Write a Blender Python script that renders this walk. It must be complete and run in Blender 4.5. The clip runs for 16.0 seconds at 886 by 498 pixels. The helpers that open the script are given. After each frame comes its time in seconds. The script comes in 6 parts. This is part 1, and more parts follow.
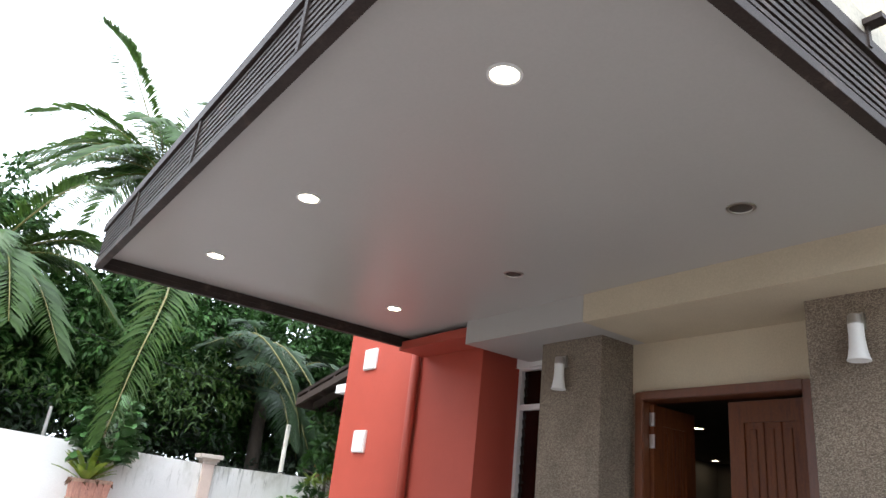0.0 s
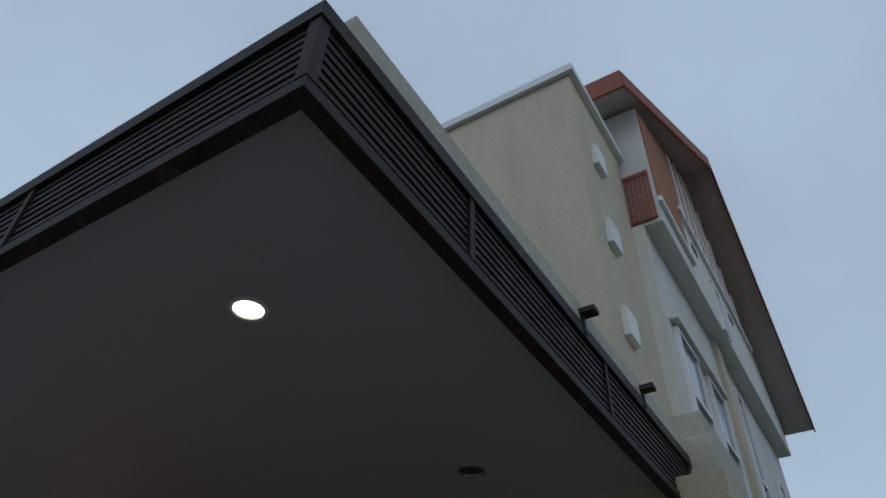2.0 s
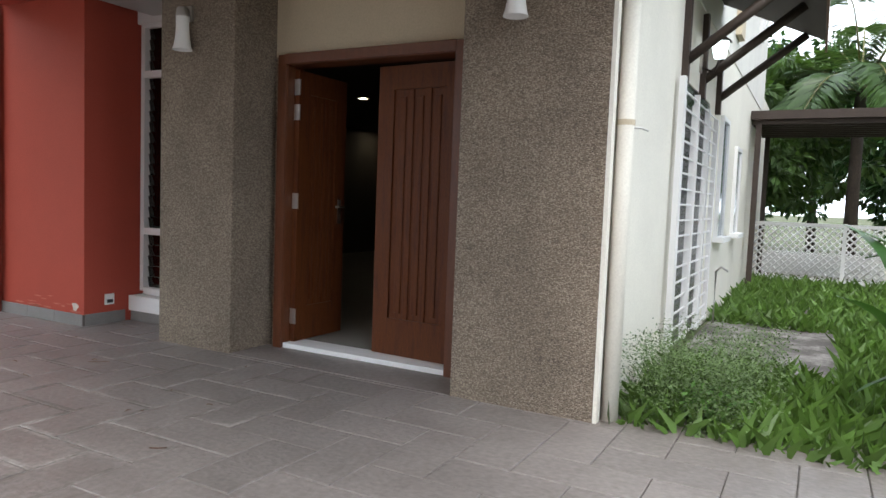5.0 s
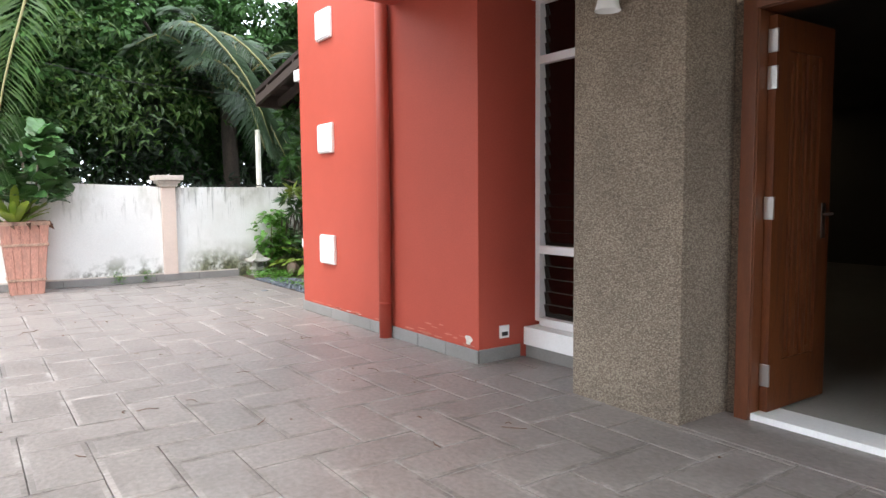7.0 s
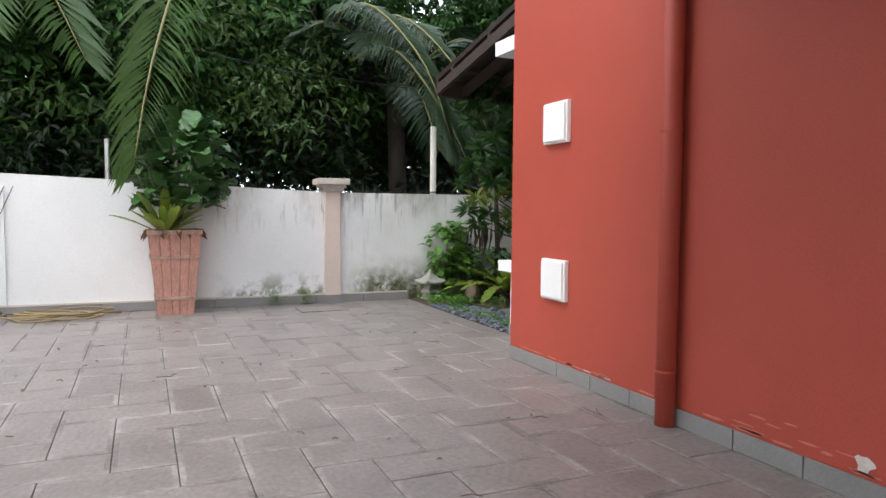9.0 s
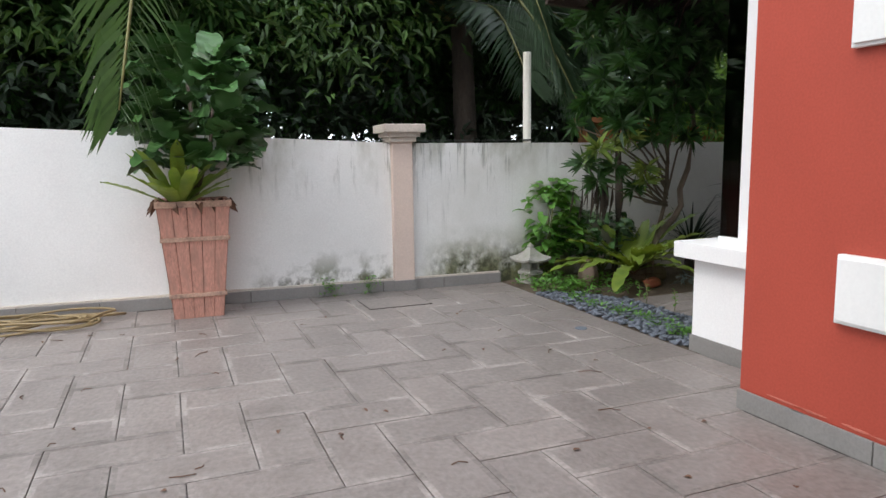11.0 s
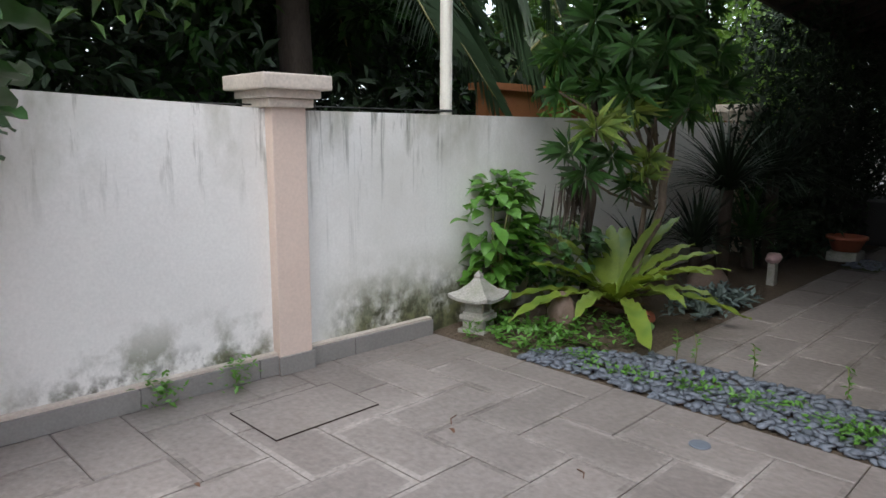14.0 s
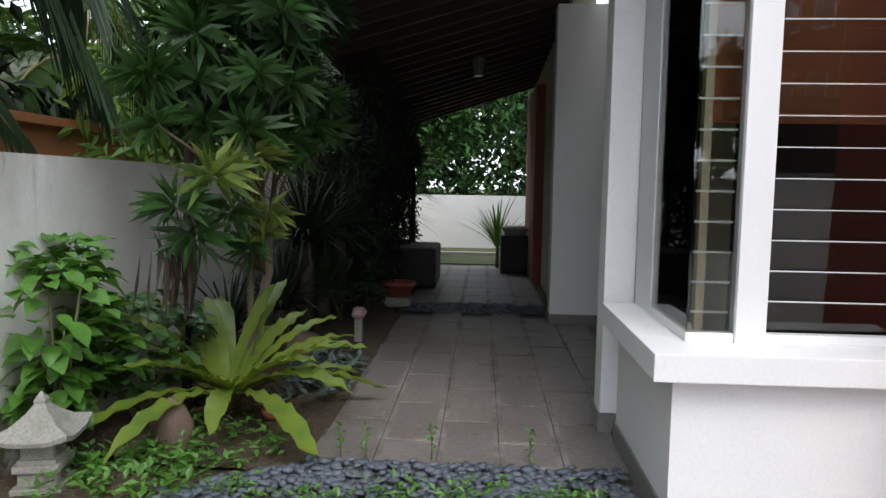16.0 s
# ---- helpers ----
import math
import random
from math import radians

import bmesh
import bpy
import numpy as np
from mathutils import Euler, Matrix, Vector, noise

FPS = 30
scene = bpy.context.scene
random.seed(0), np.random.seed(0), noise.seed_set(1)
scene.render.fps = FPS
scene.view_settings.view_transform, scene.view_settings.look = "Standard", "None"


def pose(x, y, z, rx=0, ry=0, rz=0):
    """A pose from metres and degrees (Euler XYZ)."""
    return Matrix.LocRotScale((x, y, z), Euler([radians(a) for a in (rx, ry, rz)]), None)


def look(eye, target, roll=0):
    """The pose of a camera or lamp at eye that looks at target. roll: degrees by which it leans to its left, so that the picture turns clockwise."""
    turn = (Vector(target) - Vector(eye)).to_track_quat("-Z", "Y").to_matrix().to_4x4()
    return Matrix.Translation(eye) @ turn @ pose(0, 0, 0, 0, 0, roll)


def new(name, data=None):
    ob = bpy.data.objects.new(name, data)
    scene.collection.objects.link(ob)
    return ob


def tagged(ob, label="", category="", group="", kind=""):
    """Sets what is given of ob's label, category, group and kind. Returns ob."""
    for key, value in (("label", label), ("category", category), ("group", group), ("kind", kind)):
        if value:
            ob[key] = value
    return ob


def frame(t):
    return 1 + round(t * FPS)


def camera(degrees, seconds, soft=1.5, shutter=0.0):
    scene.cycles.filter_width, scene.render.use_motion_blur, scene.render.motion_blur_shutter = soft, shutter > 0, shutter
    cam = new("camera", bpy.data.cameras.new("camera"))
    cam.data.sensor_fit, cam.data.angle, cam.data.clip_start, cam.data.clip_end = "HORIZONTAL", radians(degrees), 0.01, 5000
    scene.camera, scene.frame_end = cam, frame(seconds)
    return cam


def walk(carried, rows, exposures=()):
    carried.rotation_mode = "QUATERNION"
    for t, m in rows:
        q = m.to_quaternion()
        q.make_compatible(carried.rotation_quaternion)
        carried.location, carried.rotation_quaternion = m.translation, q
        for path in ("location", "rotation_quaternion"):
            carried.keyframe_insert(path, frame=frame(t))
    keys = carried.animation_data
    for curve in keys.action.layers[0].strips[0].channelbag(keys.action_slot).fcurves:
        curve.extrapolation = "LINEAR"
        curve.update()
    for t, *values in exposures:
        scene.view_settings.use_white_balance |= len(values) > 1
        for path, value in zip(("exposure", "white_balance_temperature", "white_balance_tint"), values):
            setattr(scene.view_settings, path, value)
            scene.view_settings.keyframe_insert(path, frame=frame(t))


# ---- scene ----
cam = camera(65.6, 16.0)
EXPOSURES = [(0.0, 1.5, 6500, 10), (0.5, 0.65, 6500, 9), (1.0, -0.5, 6400, 9), (1.5, -1.05, 6200, 6), (2.0, -1.5, 5600, 5), (2.5, -1.25, 5600, 5), (3.0, -1.2, 5500, 5), (4.2, 0.2, 6100, 8), (5.5, 1.38, 6800, 10), (6.0, 1.62, 6750, 10), (6.5, 1.9, 6700, 10), (7.5, 1.55, 6700, 10), (9.0, 1.0, 6700, 11), (10.0, 0.85, 6700, 11), (12.5, 0.85, 6700, 11), (14.5, 0.9, 6600, 11), (15.5, 0.85, 6600, 11), (16.0, 0.85, 6600, 11)]
PATH = [
    (0, (0.278, 0.415, 1.058), (1.333, 1.96, 1.766), 6.5),
    (0.5, (0.337, 0.501, 1.155), (1.412, 1.906, 2.089), 6.7),
    (1, (0.36, 0.513, 1.193), (1.495, 1.707, 2.328), 5.4),
    (1.5, (0.385, 0.509, 1.225), (1.564, 1.482, 2.516), 4.5),
    (2, (0.366, 0.509, 1.229), (1.631, 1.327, 2.544), 1.7),
    (2.5, (0.405, 0.556, 1.218), (1.942, 1.266, 2.283), -1.4),
    (3, (0.587, 0.66, 1.195), (2.352, 1.242, 1.932), -1.3),
    (5.3, (1.429, 0.923, 1.197), (3.134, 1.944, 0.968), 1.4),
    (5.5, (1.505, 1.06, 1.189), (3.147, 2.182, 0.975), 2.1),
    (6, (1.732, 1.454, 1.207), (3.275, 2.717, 1.05), 1.5),
    (6.5, (1.888, 1.914, 1.254), (3.166, 3.444, 1.105), 2.1),
    (7, (1.958, 2.403, 1.232), (3.1, 4.038, 1.074), -0.5),
    (7.5, (2.098, 2.97, 1.235), (3.043, 4.724, 1.057), 0.2),
    (8, (2.138, 3.487, 1.235), (3.017, 5.277, 1.085), -1.4),
    (8.5, (2.261, 4.063, 1.227), (3.129, 5.86, 1.097), 2.0),
    (9, (2.283, 4.578, 1.2), (3.082, 6.407, 1.079), 0.4),
    (9.5, (2.311, 5.174, 1.21), (3.053, 7.026, 1.068), 1.6),
    (10, (2.321, 5.752, 1.215), (2.976, 7.634, 1.049), -0.1),
    (10.2, (2.355, 5.982, 1.218), (3.029, 7.854, 1.021), -0.2),
    (12.3, (2.427, 8.233, 1.317), (3.248, 10.034, 1.032), 0.8),
    (12.5, (2.424, 8.415, 1.313), (3.275, 10.203, 1.031), 1.3),
    (13, (2.414, 8.955, 1.311), (3.33, 10.709, 1.015), -0.4),
    (13.5, (2.444, 9.468, 1.285), (3.579, 11.08, 0.947), 0.2),
    (14, (2.505, 9.916, 1.281), (3.901, 11.308, 0.938), 0.3),
    (14.5, (2.645, 10.335, 1.252), (4.347, 11.326, 0.904), 1.7),
    (14.7, (2.71, 10.483, 1.237), (4.491, 11.333, 0.916), 2.1),
    (15, (2.835, 10.645, 1.232), (4.712, 11.268, 0.934), 3.7),
    (15.5, (2.986, 10.891, 1.234), (4.94, 11.229, 0.967), 1.2),
    (16, (3.054, 10.986, 1.259), (5.043, 11.1, 1.077), 0.9),
]
walk(cam, [(t, look(eye, target, roll)) for t, eye, target, roll in PATH], EXPOSURES)

# ---- world, sun ----
world = bpy.data.worlds.new("world")
scene.world = world
world.use_nodes = True
wn, wl = world.node_tree.nodes, world.node_tree.links
wn.clear()
sky = wn.new("ShaderNodeTexSky")
sky.sky_type, sky.sun_disc = "NISHITA", False
sky.sun_elevation, sky.sun_rotation = radians(50), radians(253)
sky.dust_density, sky.air_density = 3.0, 1.0
cloud_mix = wn.new("ShaderNodeMixRGB")
cloud_noise = wn.new("ShaderNodeTexNoise")
cloud_noise.inputs["Scale"].default_value, cloud_noise.inputs["Detail"].default_value = 1.6, 5
cloud_coord = wn.new("ShaderNodeTexCoord")
cloud_map = wn.new("ShaderNodeMapRange")
cloud_map.inputs[1].default_value, cloud_map.inputs[2].default_value = 0.3, 0.7
cloud_map.inputs[3].default_value, cloud_map.inputs[4].default_value = 0.72, 0.97
wl.new(cloud_coord.outputs["Generated"], cloud_noise.inputs["Vector"])
wl.new(cloud_noise.outputs["Fac"], cloud_map.inputs[0])
wl.new(cloud_map.outputs[0], cloud_mix.inputs[0])
wl.new(sky.outputs[0], cloud_mix.inputs[1])
cloud_mix.inputs[2].default_value = (11.6, 12.8, 14.4, 1)
background = wn.new("ShaderNodeBackground")
background.inputs[1].default_value = 0.12
wout = wn.new("ShaderNodeOutputWorld")
wl.new(cloud_mix.outputs[0], background.inputs[0])
wl.new(background.outputs[0], wout.inputs[0])
sun_data = bpy.data.lights.new("sun", "SUN")
sun_data.energy, sun_data.angle, sun_data.color = 0.7, radians(25), (1.0, 0.96, 0.9)
sun = new("sun", sun_data)
sun.matrix_world = look((0, 0, 20), (8.0, 2.4, 10.0))


# ---- materials ----
def material(name, base, rough=0.7, spread=0.25, coarse=1.5, fine=60.0, bump=0.15, metal=0.0, second=None, patch=(0.45, 0.65), stretch=(1, 1, 1), island=0.0, objects=0.0, gloss=0.5, depth=0.004, leaf=0.0):
    """A surface with a coarse mottling, a fine grain and a fine relief. second: another colour in patches."""
    m = bpy.data.materials.new(name)
    m.use_nodes = True
    n, l = m.node_tree.nodes, m.node_tree.links
    b = n["Principled BSDF"]
    b.inputs["Roughness"].default_value, b.inputs["Metallic"].default_value = rough, metal
    b.inputs["Specular IOR Level"].default_value = gloss
    geo = n.new("ShaderNodeNewGeometry")
    mp = n.new("ShaderNodeMapping")
    mp.inputs["Scale"].default_value = stretch
    l.new(geo.outputs["Position"], mp.inputs["Vector"])
    big, small = n.new("ShaderNodeTexNoise"), n.new("ShaderNodeTexNoise")
    big.inputs["Scale"].default_value, big.inputs["Detail"].default_value, big.inputs["Roughness"].default_value = coarse, 5, 0.65
    small.inputs["Scale"].default_value, small.inputs["Detail"].default_value = fine, 3
    l.new(mp.outputs[0], big.inputs["Vector"])
    l.new(mp.outputs[0], small.inputs["Vector"])
    add = n.new("ShaderNodeMath")
    add.operation = "ADD"
    l.new(big.outputs["Fac"], add.inputs[0])
    l.new(small.outputs["Fac"], add.inputs[1])
    last = add.outputs[0]
    for amount, source in ((island, geo.outputs["Random Per Island"]), (objects, None)):
        if amount:
            if source is None:
                source = n.new("ShaderNodeObjectInfo").outputs["Random"]
            ma = n.new("ShaderNodeMath")
            ma.operation = "MULTIPLY_ADD"
            l.new(source, ma.inputs[0])
            ma.inputs[1].default_value = amount
            l.new(last, ma.inputs[2])
            last = ma.outputs[0]
    ramp = n.new("ShaderNodeMapRange")
    ramp.inputs[1].default_value, ramp.inputs[2].default_value = 0.6, 1.4 + island + objects
    ramp.inputs[3].default_value, ramp.inputs[4].default_value = 1 - spread, 1 + spread
    l.new(last, ramp.inputs[0])
    colour = n.new("ShaderNodeRGB")
    colour.outputs[0].default_value = (*base, 1)
    source = colour.outputs[0]
    if second:
        mix = n.new("ShaderNodeMixRGB")
        pr = n.new("ShaderNodeMapRange")
        pr.inputs[1].default_value, pr.inputs[2].default_value = patch
        l.new(big.outputs["Fac"], pr.inputs[0])
        l.new(pr.outputs[0], mix.inputs[0])
        l.new(source, mix.inputs[1])
        mix.inputs[2].default_value = (*second, 1)
        source = mix.outputs[0]
    scale = n.new("ShaderNodeVectorMath")
    scale.operation = "SCALE"
    l.new(source, scale.inputs[0])
    l.new(ramp.outputs[0], scale.inputs["Scale"])
    l.new(scale.outputs[0], b.inputs["Base Color"])
    if bump:
        bp = n.new("ShaderNodeBump")
        bp.inputs["Strength"].default_value, bp.inputs["Distance"].default_value = bump, depth
        l.new(small.outputs["Fac"], bp.inputs["Height"])
        l.new(bp.outputs[0], b.inputs["Normal"])
    if leaf:
        tr, mx = n.new("ShaderNodeBsdfTranslucent"), n.new("ShaderNodeMixShader")
        tint = n.new("ShaderNodeMixRGB")
        tint.blend_type = "MULTIPLY"
        tint.inputs[0].default_value = 1.0
        tint.inputs[2].default_value = (2.1, 2.0, 0.9, 1)
        l.new(scale.outputs[0], tint.inputs[1])
        l.new(tint.outputs[0], tr.inputs["Color"])
        mx.inputs[0].default_value = leaf
        l.new(b.outputs[0], mx.inputs[1])
        l.new(tr.outputs[0], mx.inputs[2])
        l.new(mx.outputs[0], n["Material Output"].inputs[0])
    return m


def glow(name, colour, strength):
    m = bpy.data.materials.new(name)
    m.use_nodes = True
    b = m.node_tree.nodes["Principled BSDF"]
    b.inputs["Base Color"].default_value = (0.8, 0.8, 0.75, 1)
    b.inputs["Emission Color"].default_value, b.inputs["Emission Strength"].default_value = (*colour, 1), strength
    return m


def glass(name, tint, rough=0.02):
    m = bpy.data.materials.new(name)
    m.use_nodes = True
    n, l = m.node_tree.nodes, m.node_tree.links
    n.clear()
    gl, tr, mx = n.new("ShaderNodeBsdfGlossy"), n.new("ShaderNodeBsdfTransparent"), n.new("ShaderNodeMixShader")
    fr, out = n.new("ShaderNodeFresnel"), n.new("ShaderNodeOutputMaterial")
    fr.inputs["IOR"].default_value = 1.65
    gl.inputs["Roughness"].default_value = rough
    tr.inputs["Color"].default_value = (*tint, 1)
    l.new(fr.outputs[0], mx.inputs[0])
    l.new(tr.outputs[0], mx.inputs[1])
    l.new(gl.outputs[0], mx.inputs[2])
    l.new(mx.outputs[0], out.inputs[0])
    return m


M_TILE = material("paving_stone", (0.243, 0.212, 0.196), 0.45, 0.42, 2.2, 38, 0.6, second=(0.165, 0.143, 0.132), objects=0.2, patch=(0.42, 0.64), stretch=(1, 0.7, 1), depth=0.006)
M_TILEEDGE = material("dirty_tile_margin", (0.185, 0.160, 0.147), 0.6, 0.4, 3.0, 45, 0.5, second=(0.27, 0.24, 0.222), patch=(0.40, 0.60))
M_JOINT = material("joint_mortar", (0.10, 0.088, 0.08), 0.9, 0.4, 2.5, 80, 0.3, second=(0.23, 0.215, 0.20), patch=(0.46, 0.60))
M_RED = material("red_paint", (0.40, 0.070, 0.045), 0.55, 0.14, 0.9, 90, 0.1, gloss=0.28)
M_CREAM = material("cream_paint", (0.54, 0.465, 0.34), 0.8, 0.12, 1.2, 80, 0.08)
M_WHITE = material("white_paint", (0.84, 0.84, 0.83), 0.6, 0.06, 1.2, 80, 0.06)
# white lowered to grey: part of the under-roof shade is in this colour
M_CEIL = material("shaded_ceiling_paint", (0.43, 0.415, 0.395), 0.34, 0.04, 0.7, 60, 0.02, gloss=0.5)
M_SKIRT = material("skirting_tile", (0.22, 0.21, 0.20), 0.6, 0.2, 5, 80, 0.1, objects=0.3)
M_FASCIA = material("dark_brown_metal", (0.033, 0.023, 0.020), 0.6, 0.4, 5, 90, 0.2, second=(0.075, 0.052, 0.042), patch=(0.58, 0.72), gloss=0.25)
M_WOOD = material("door_wood", (0.125, 0.037, 0.011), 0.5, 0.4, 3, 40, 0.1, gloss=0.25, stretch=(9, 9, 1.0), second=(0.07, 0.021, 0.009))
M_FRAMEWOOD = material("frame_wood", (0.125, 0.040, 0.016), 0.42, 0.3, 3, 40, 0.1, stretch=(9, 9, 1.2))
M_STEEL = material("brushed_steel", (0.55, 0.53, 0.5), 0.35, 0.1, 10, 200, 0.05, metal=1.0)
M_ALU = material("white_aluminium", (0.80, 0.80, 0.80), 0.4, 0.04, 2, 100, 0.02)
M_CONC = material("weathered_concrete", (0.50, 0.46, 0.38), 0.85, 0.25, 1.4, 60, 0.2, second=(0.30, 0.28, 0.24), patch=(0.52, 0.72))
# hall walls and ceiling: the gloom of the unlit hall is in this colour
M_DARKROOM = material("shaded_room_paint", (0.12, 0.108, 0.092), 0.8, 0.06)
M_ROOMTILE = material("room_floor_tile", (0.38, 0.37, 0.34), 0.25, 0.08, 2, 60, 0.03)
M_SOIL = material("soil", (0.10, 0.072, 0.048), 0.95, 0.45, 2.2, 45, 0.9, second=(0.075, 0.06, 0.04), depth=0.02)
M_GRASSGROUND = material("grass_ground", (0.075, 0.10, 0.035), 0.95, 0.4, 1.0, 40, 0.8, second=(0.10, 0.085, 0.05), depth=0.02)
M_PEBBLE = material("slate_pebble", (0.10, 0.115, 0.14), 0.6, 0.4, 30, 90, 0.15, island=0.8, objects=0.8)
M_STONE = material("granite", (0.34, 0.33, 0.30), 0.85, 0.35, 6, 90, 0.5, second=(0.22, 0.23, 0.18))
M_ROCK = material("river_rock", (0.15, 0.105, 0.08), 0.7, 0.3, 7, 60, 0.4)
M_TERRA = material("weathered_planter", (0.50, 0.25, 0.19), 0.85, 0.4, 5, 40, 0.5, patch=(0.5, 0.75), second=(0.20, 0.12, 0.095), stretch=(2.5, 2.5, 0.7))
M_BAND = material("weathered_band", (0.47, 0.30, 0.22), 0.85, 0.5, 9, 50, 0.5, second=(0.20, 0.13, 0.10))
M_POTRED = material("terracotta", (0.36, 0.11, 0.06), 0.8, 0.2, 6, 60, 0.2)
M_BARK = material("bark", (0.17, 0.13, 0.10), 0.9, 0.4, 9, 60, 0.8, stretch=(1, 1, 0.3), depth=0.01)
M_BARKDARK = material("dark_bark", (0.06, 0.045, 0.035), 0.9, 0.4, 6, 60, 0.8, stretch=(1, 1, 0.3), depth=0.01)
M_LEAF_TREE = material("tree_leaf", (0.030, 0.084, 0.016), 0.62, 0.65, 0.8, 20, 0, island=1.4, gloss=0.3)
# near-black leaf green: deep foliage shade is painted into it
M_LEAF_SHADED = material("shaded_leaf", (0.012, 0.028, 0.010), 0.7, 0.5, 0.8, 20, 0, island=1.2)
M_LEAF_LIGHT = material("light_leaf", (0.10, 0.19, 0.035), 0.45, 0.4, 1.5, 20, 0, island=1.2, leaf=0.2)
M_LEAF_LIGHTTREE = material("mid_leaf", (0.055, 0.11, 0.025), 0.5, 0.5, 0.8, 20, 0, island=1.3, leaf=0.2)
M_LEAF_BUSH = material("bush_leaf", (0.085, 0.21, 0.035), 0.42, 0.35, 5, 40, 0.1, island=1.0, leaf=0.2)
M_LEAF_FIG = material("fig_leaf", (0.05, 0.12, 0.034), 0.35, 0.35, 6, 40, 0.15, island=1.0)
M_LEAF_NEST = material("nest_fern_leaf", (0.18, 0.25, 0.04), 0.4, 0.35, 5, 40, 0.1, island=0.9, second=(0.10, 0.17, 0.03), leaf=0.2)
M_LEAF_PALM = material("palm_leaf", (0.060, 0.115, 0.038), 0.38, 0.45, 2, 30, 0, island=1.2, leaf=0.2)
M_LEAF_VARIE = material("variegated_leaf", (0.20, 0.26, 0.06), 0.42, 0.5, 6, 40, 0, island=1.4, second=(0.08, 0.16, 0.035), leaf=0.2)
M_LEAF_ROSE = material("rosette_leaf", (0.034, 0.092, 0.022), 0.4, 0.45, 4, 40, 0, island=1.2, leaf=0.2)
M_LEAF_PALMDARK = material("dark_palm_leaf", (0.030, 0.058, 0.026), 0.5, 0.45, 2, 30, 0, island=1.2, gloss=0.3)
M_STEM = material("green_stem", (0.16, 0.17, 0.06), 0.6, 0.2)
M_RIB = material("leaf_midrib", (0.17, 0.16, 0.05), 0.5, 0.2)
M_DEADLEAF = material("dead_leaf", (0.12, 0.06, 0.035), 0.85, 0.4, 8, 40, 0.3, island=0.8)
M_HOSE = material("garden_hose", (0.25, 0.18, 0.085), 0.5, 0.3, 8, 80, 0.1)
M_ROOFTILE = material("clay_roof_tile", (0.24, 0.075, 0.045), 0.75, 0.35, 3, 40, 0.3, objects=0.5)
M_ORANGE = material("orange_render", (0.32, 0.12, 0.045), 0.8, 0.25, 1.0, 60, 0.1)
# near-black sheet colour that paints the darkness of rooms behind windows
M_DARKSHEET = material("curtain", (0.03, 0.02, 0.017), 0.9, 0.2)
M_BLIND = material("bamboo_blind", (0.42, 0.12, 0.045), 0.7, 0.4, 8, 60, 0.2, stretch=(0.3, 0.3, 14))
M_PLASTIC = material("white_plastic", (0.8, 0.8, 0.78), 0.4, 0.04)
M_BLACK = material("black_rubber_and_shade", (0.015, 0.015, 0.015), 0.6, 0.2)
M_LAMPLIT = glow("lit_lamp", (1.0, 0.86, 0.62), 9.0)
M_LAMPWHITE = glow("lit_lantern", (0.8, 0.95, 1.0), 1.8)
M_GLASS = glass("window_glass", (0.75, 0.78, 0.76))
M_GLASSDARK = glass("louvre_glass", (0.30, 0.26, 0.24))


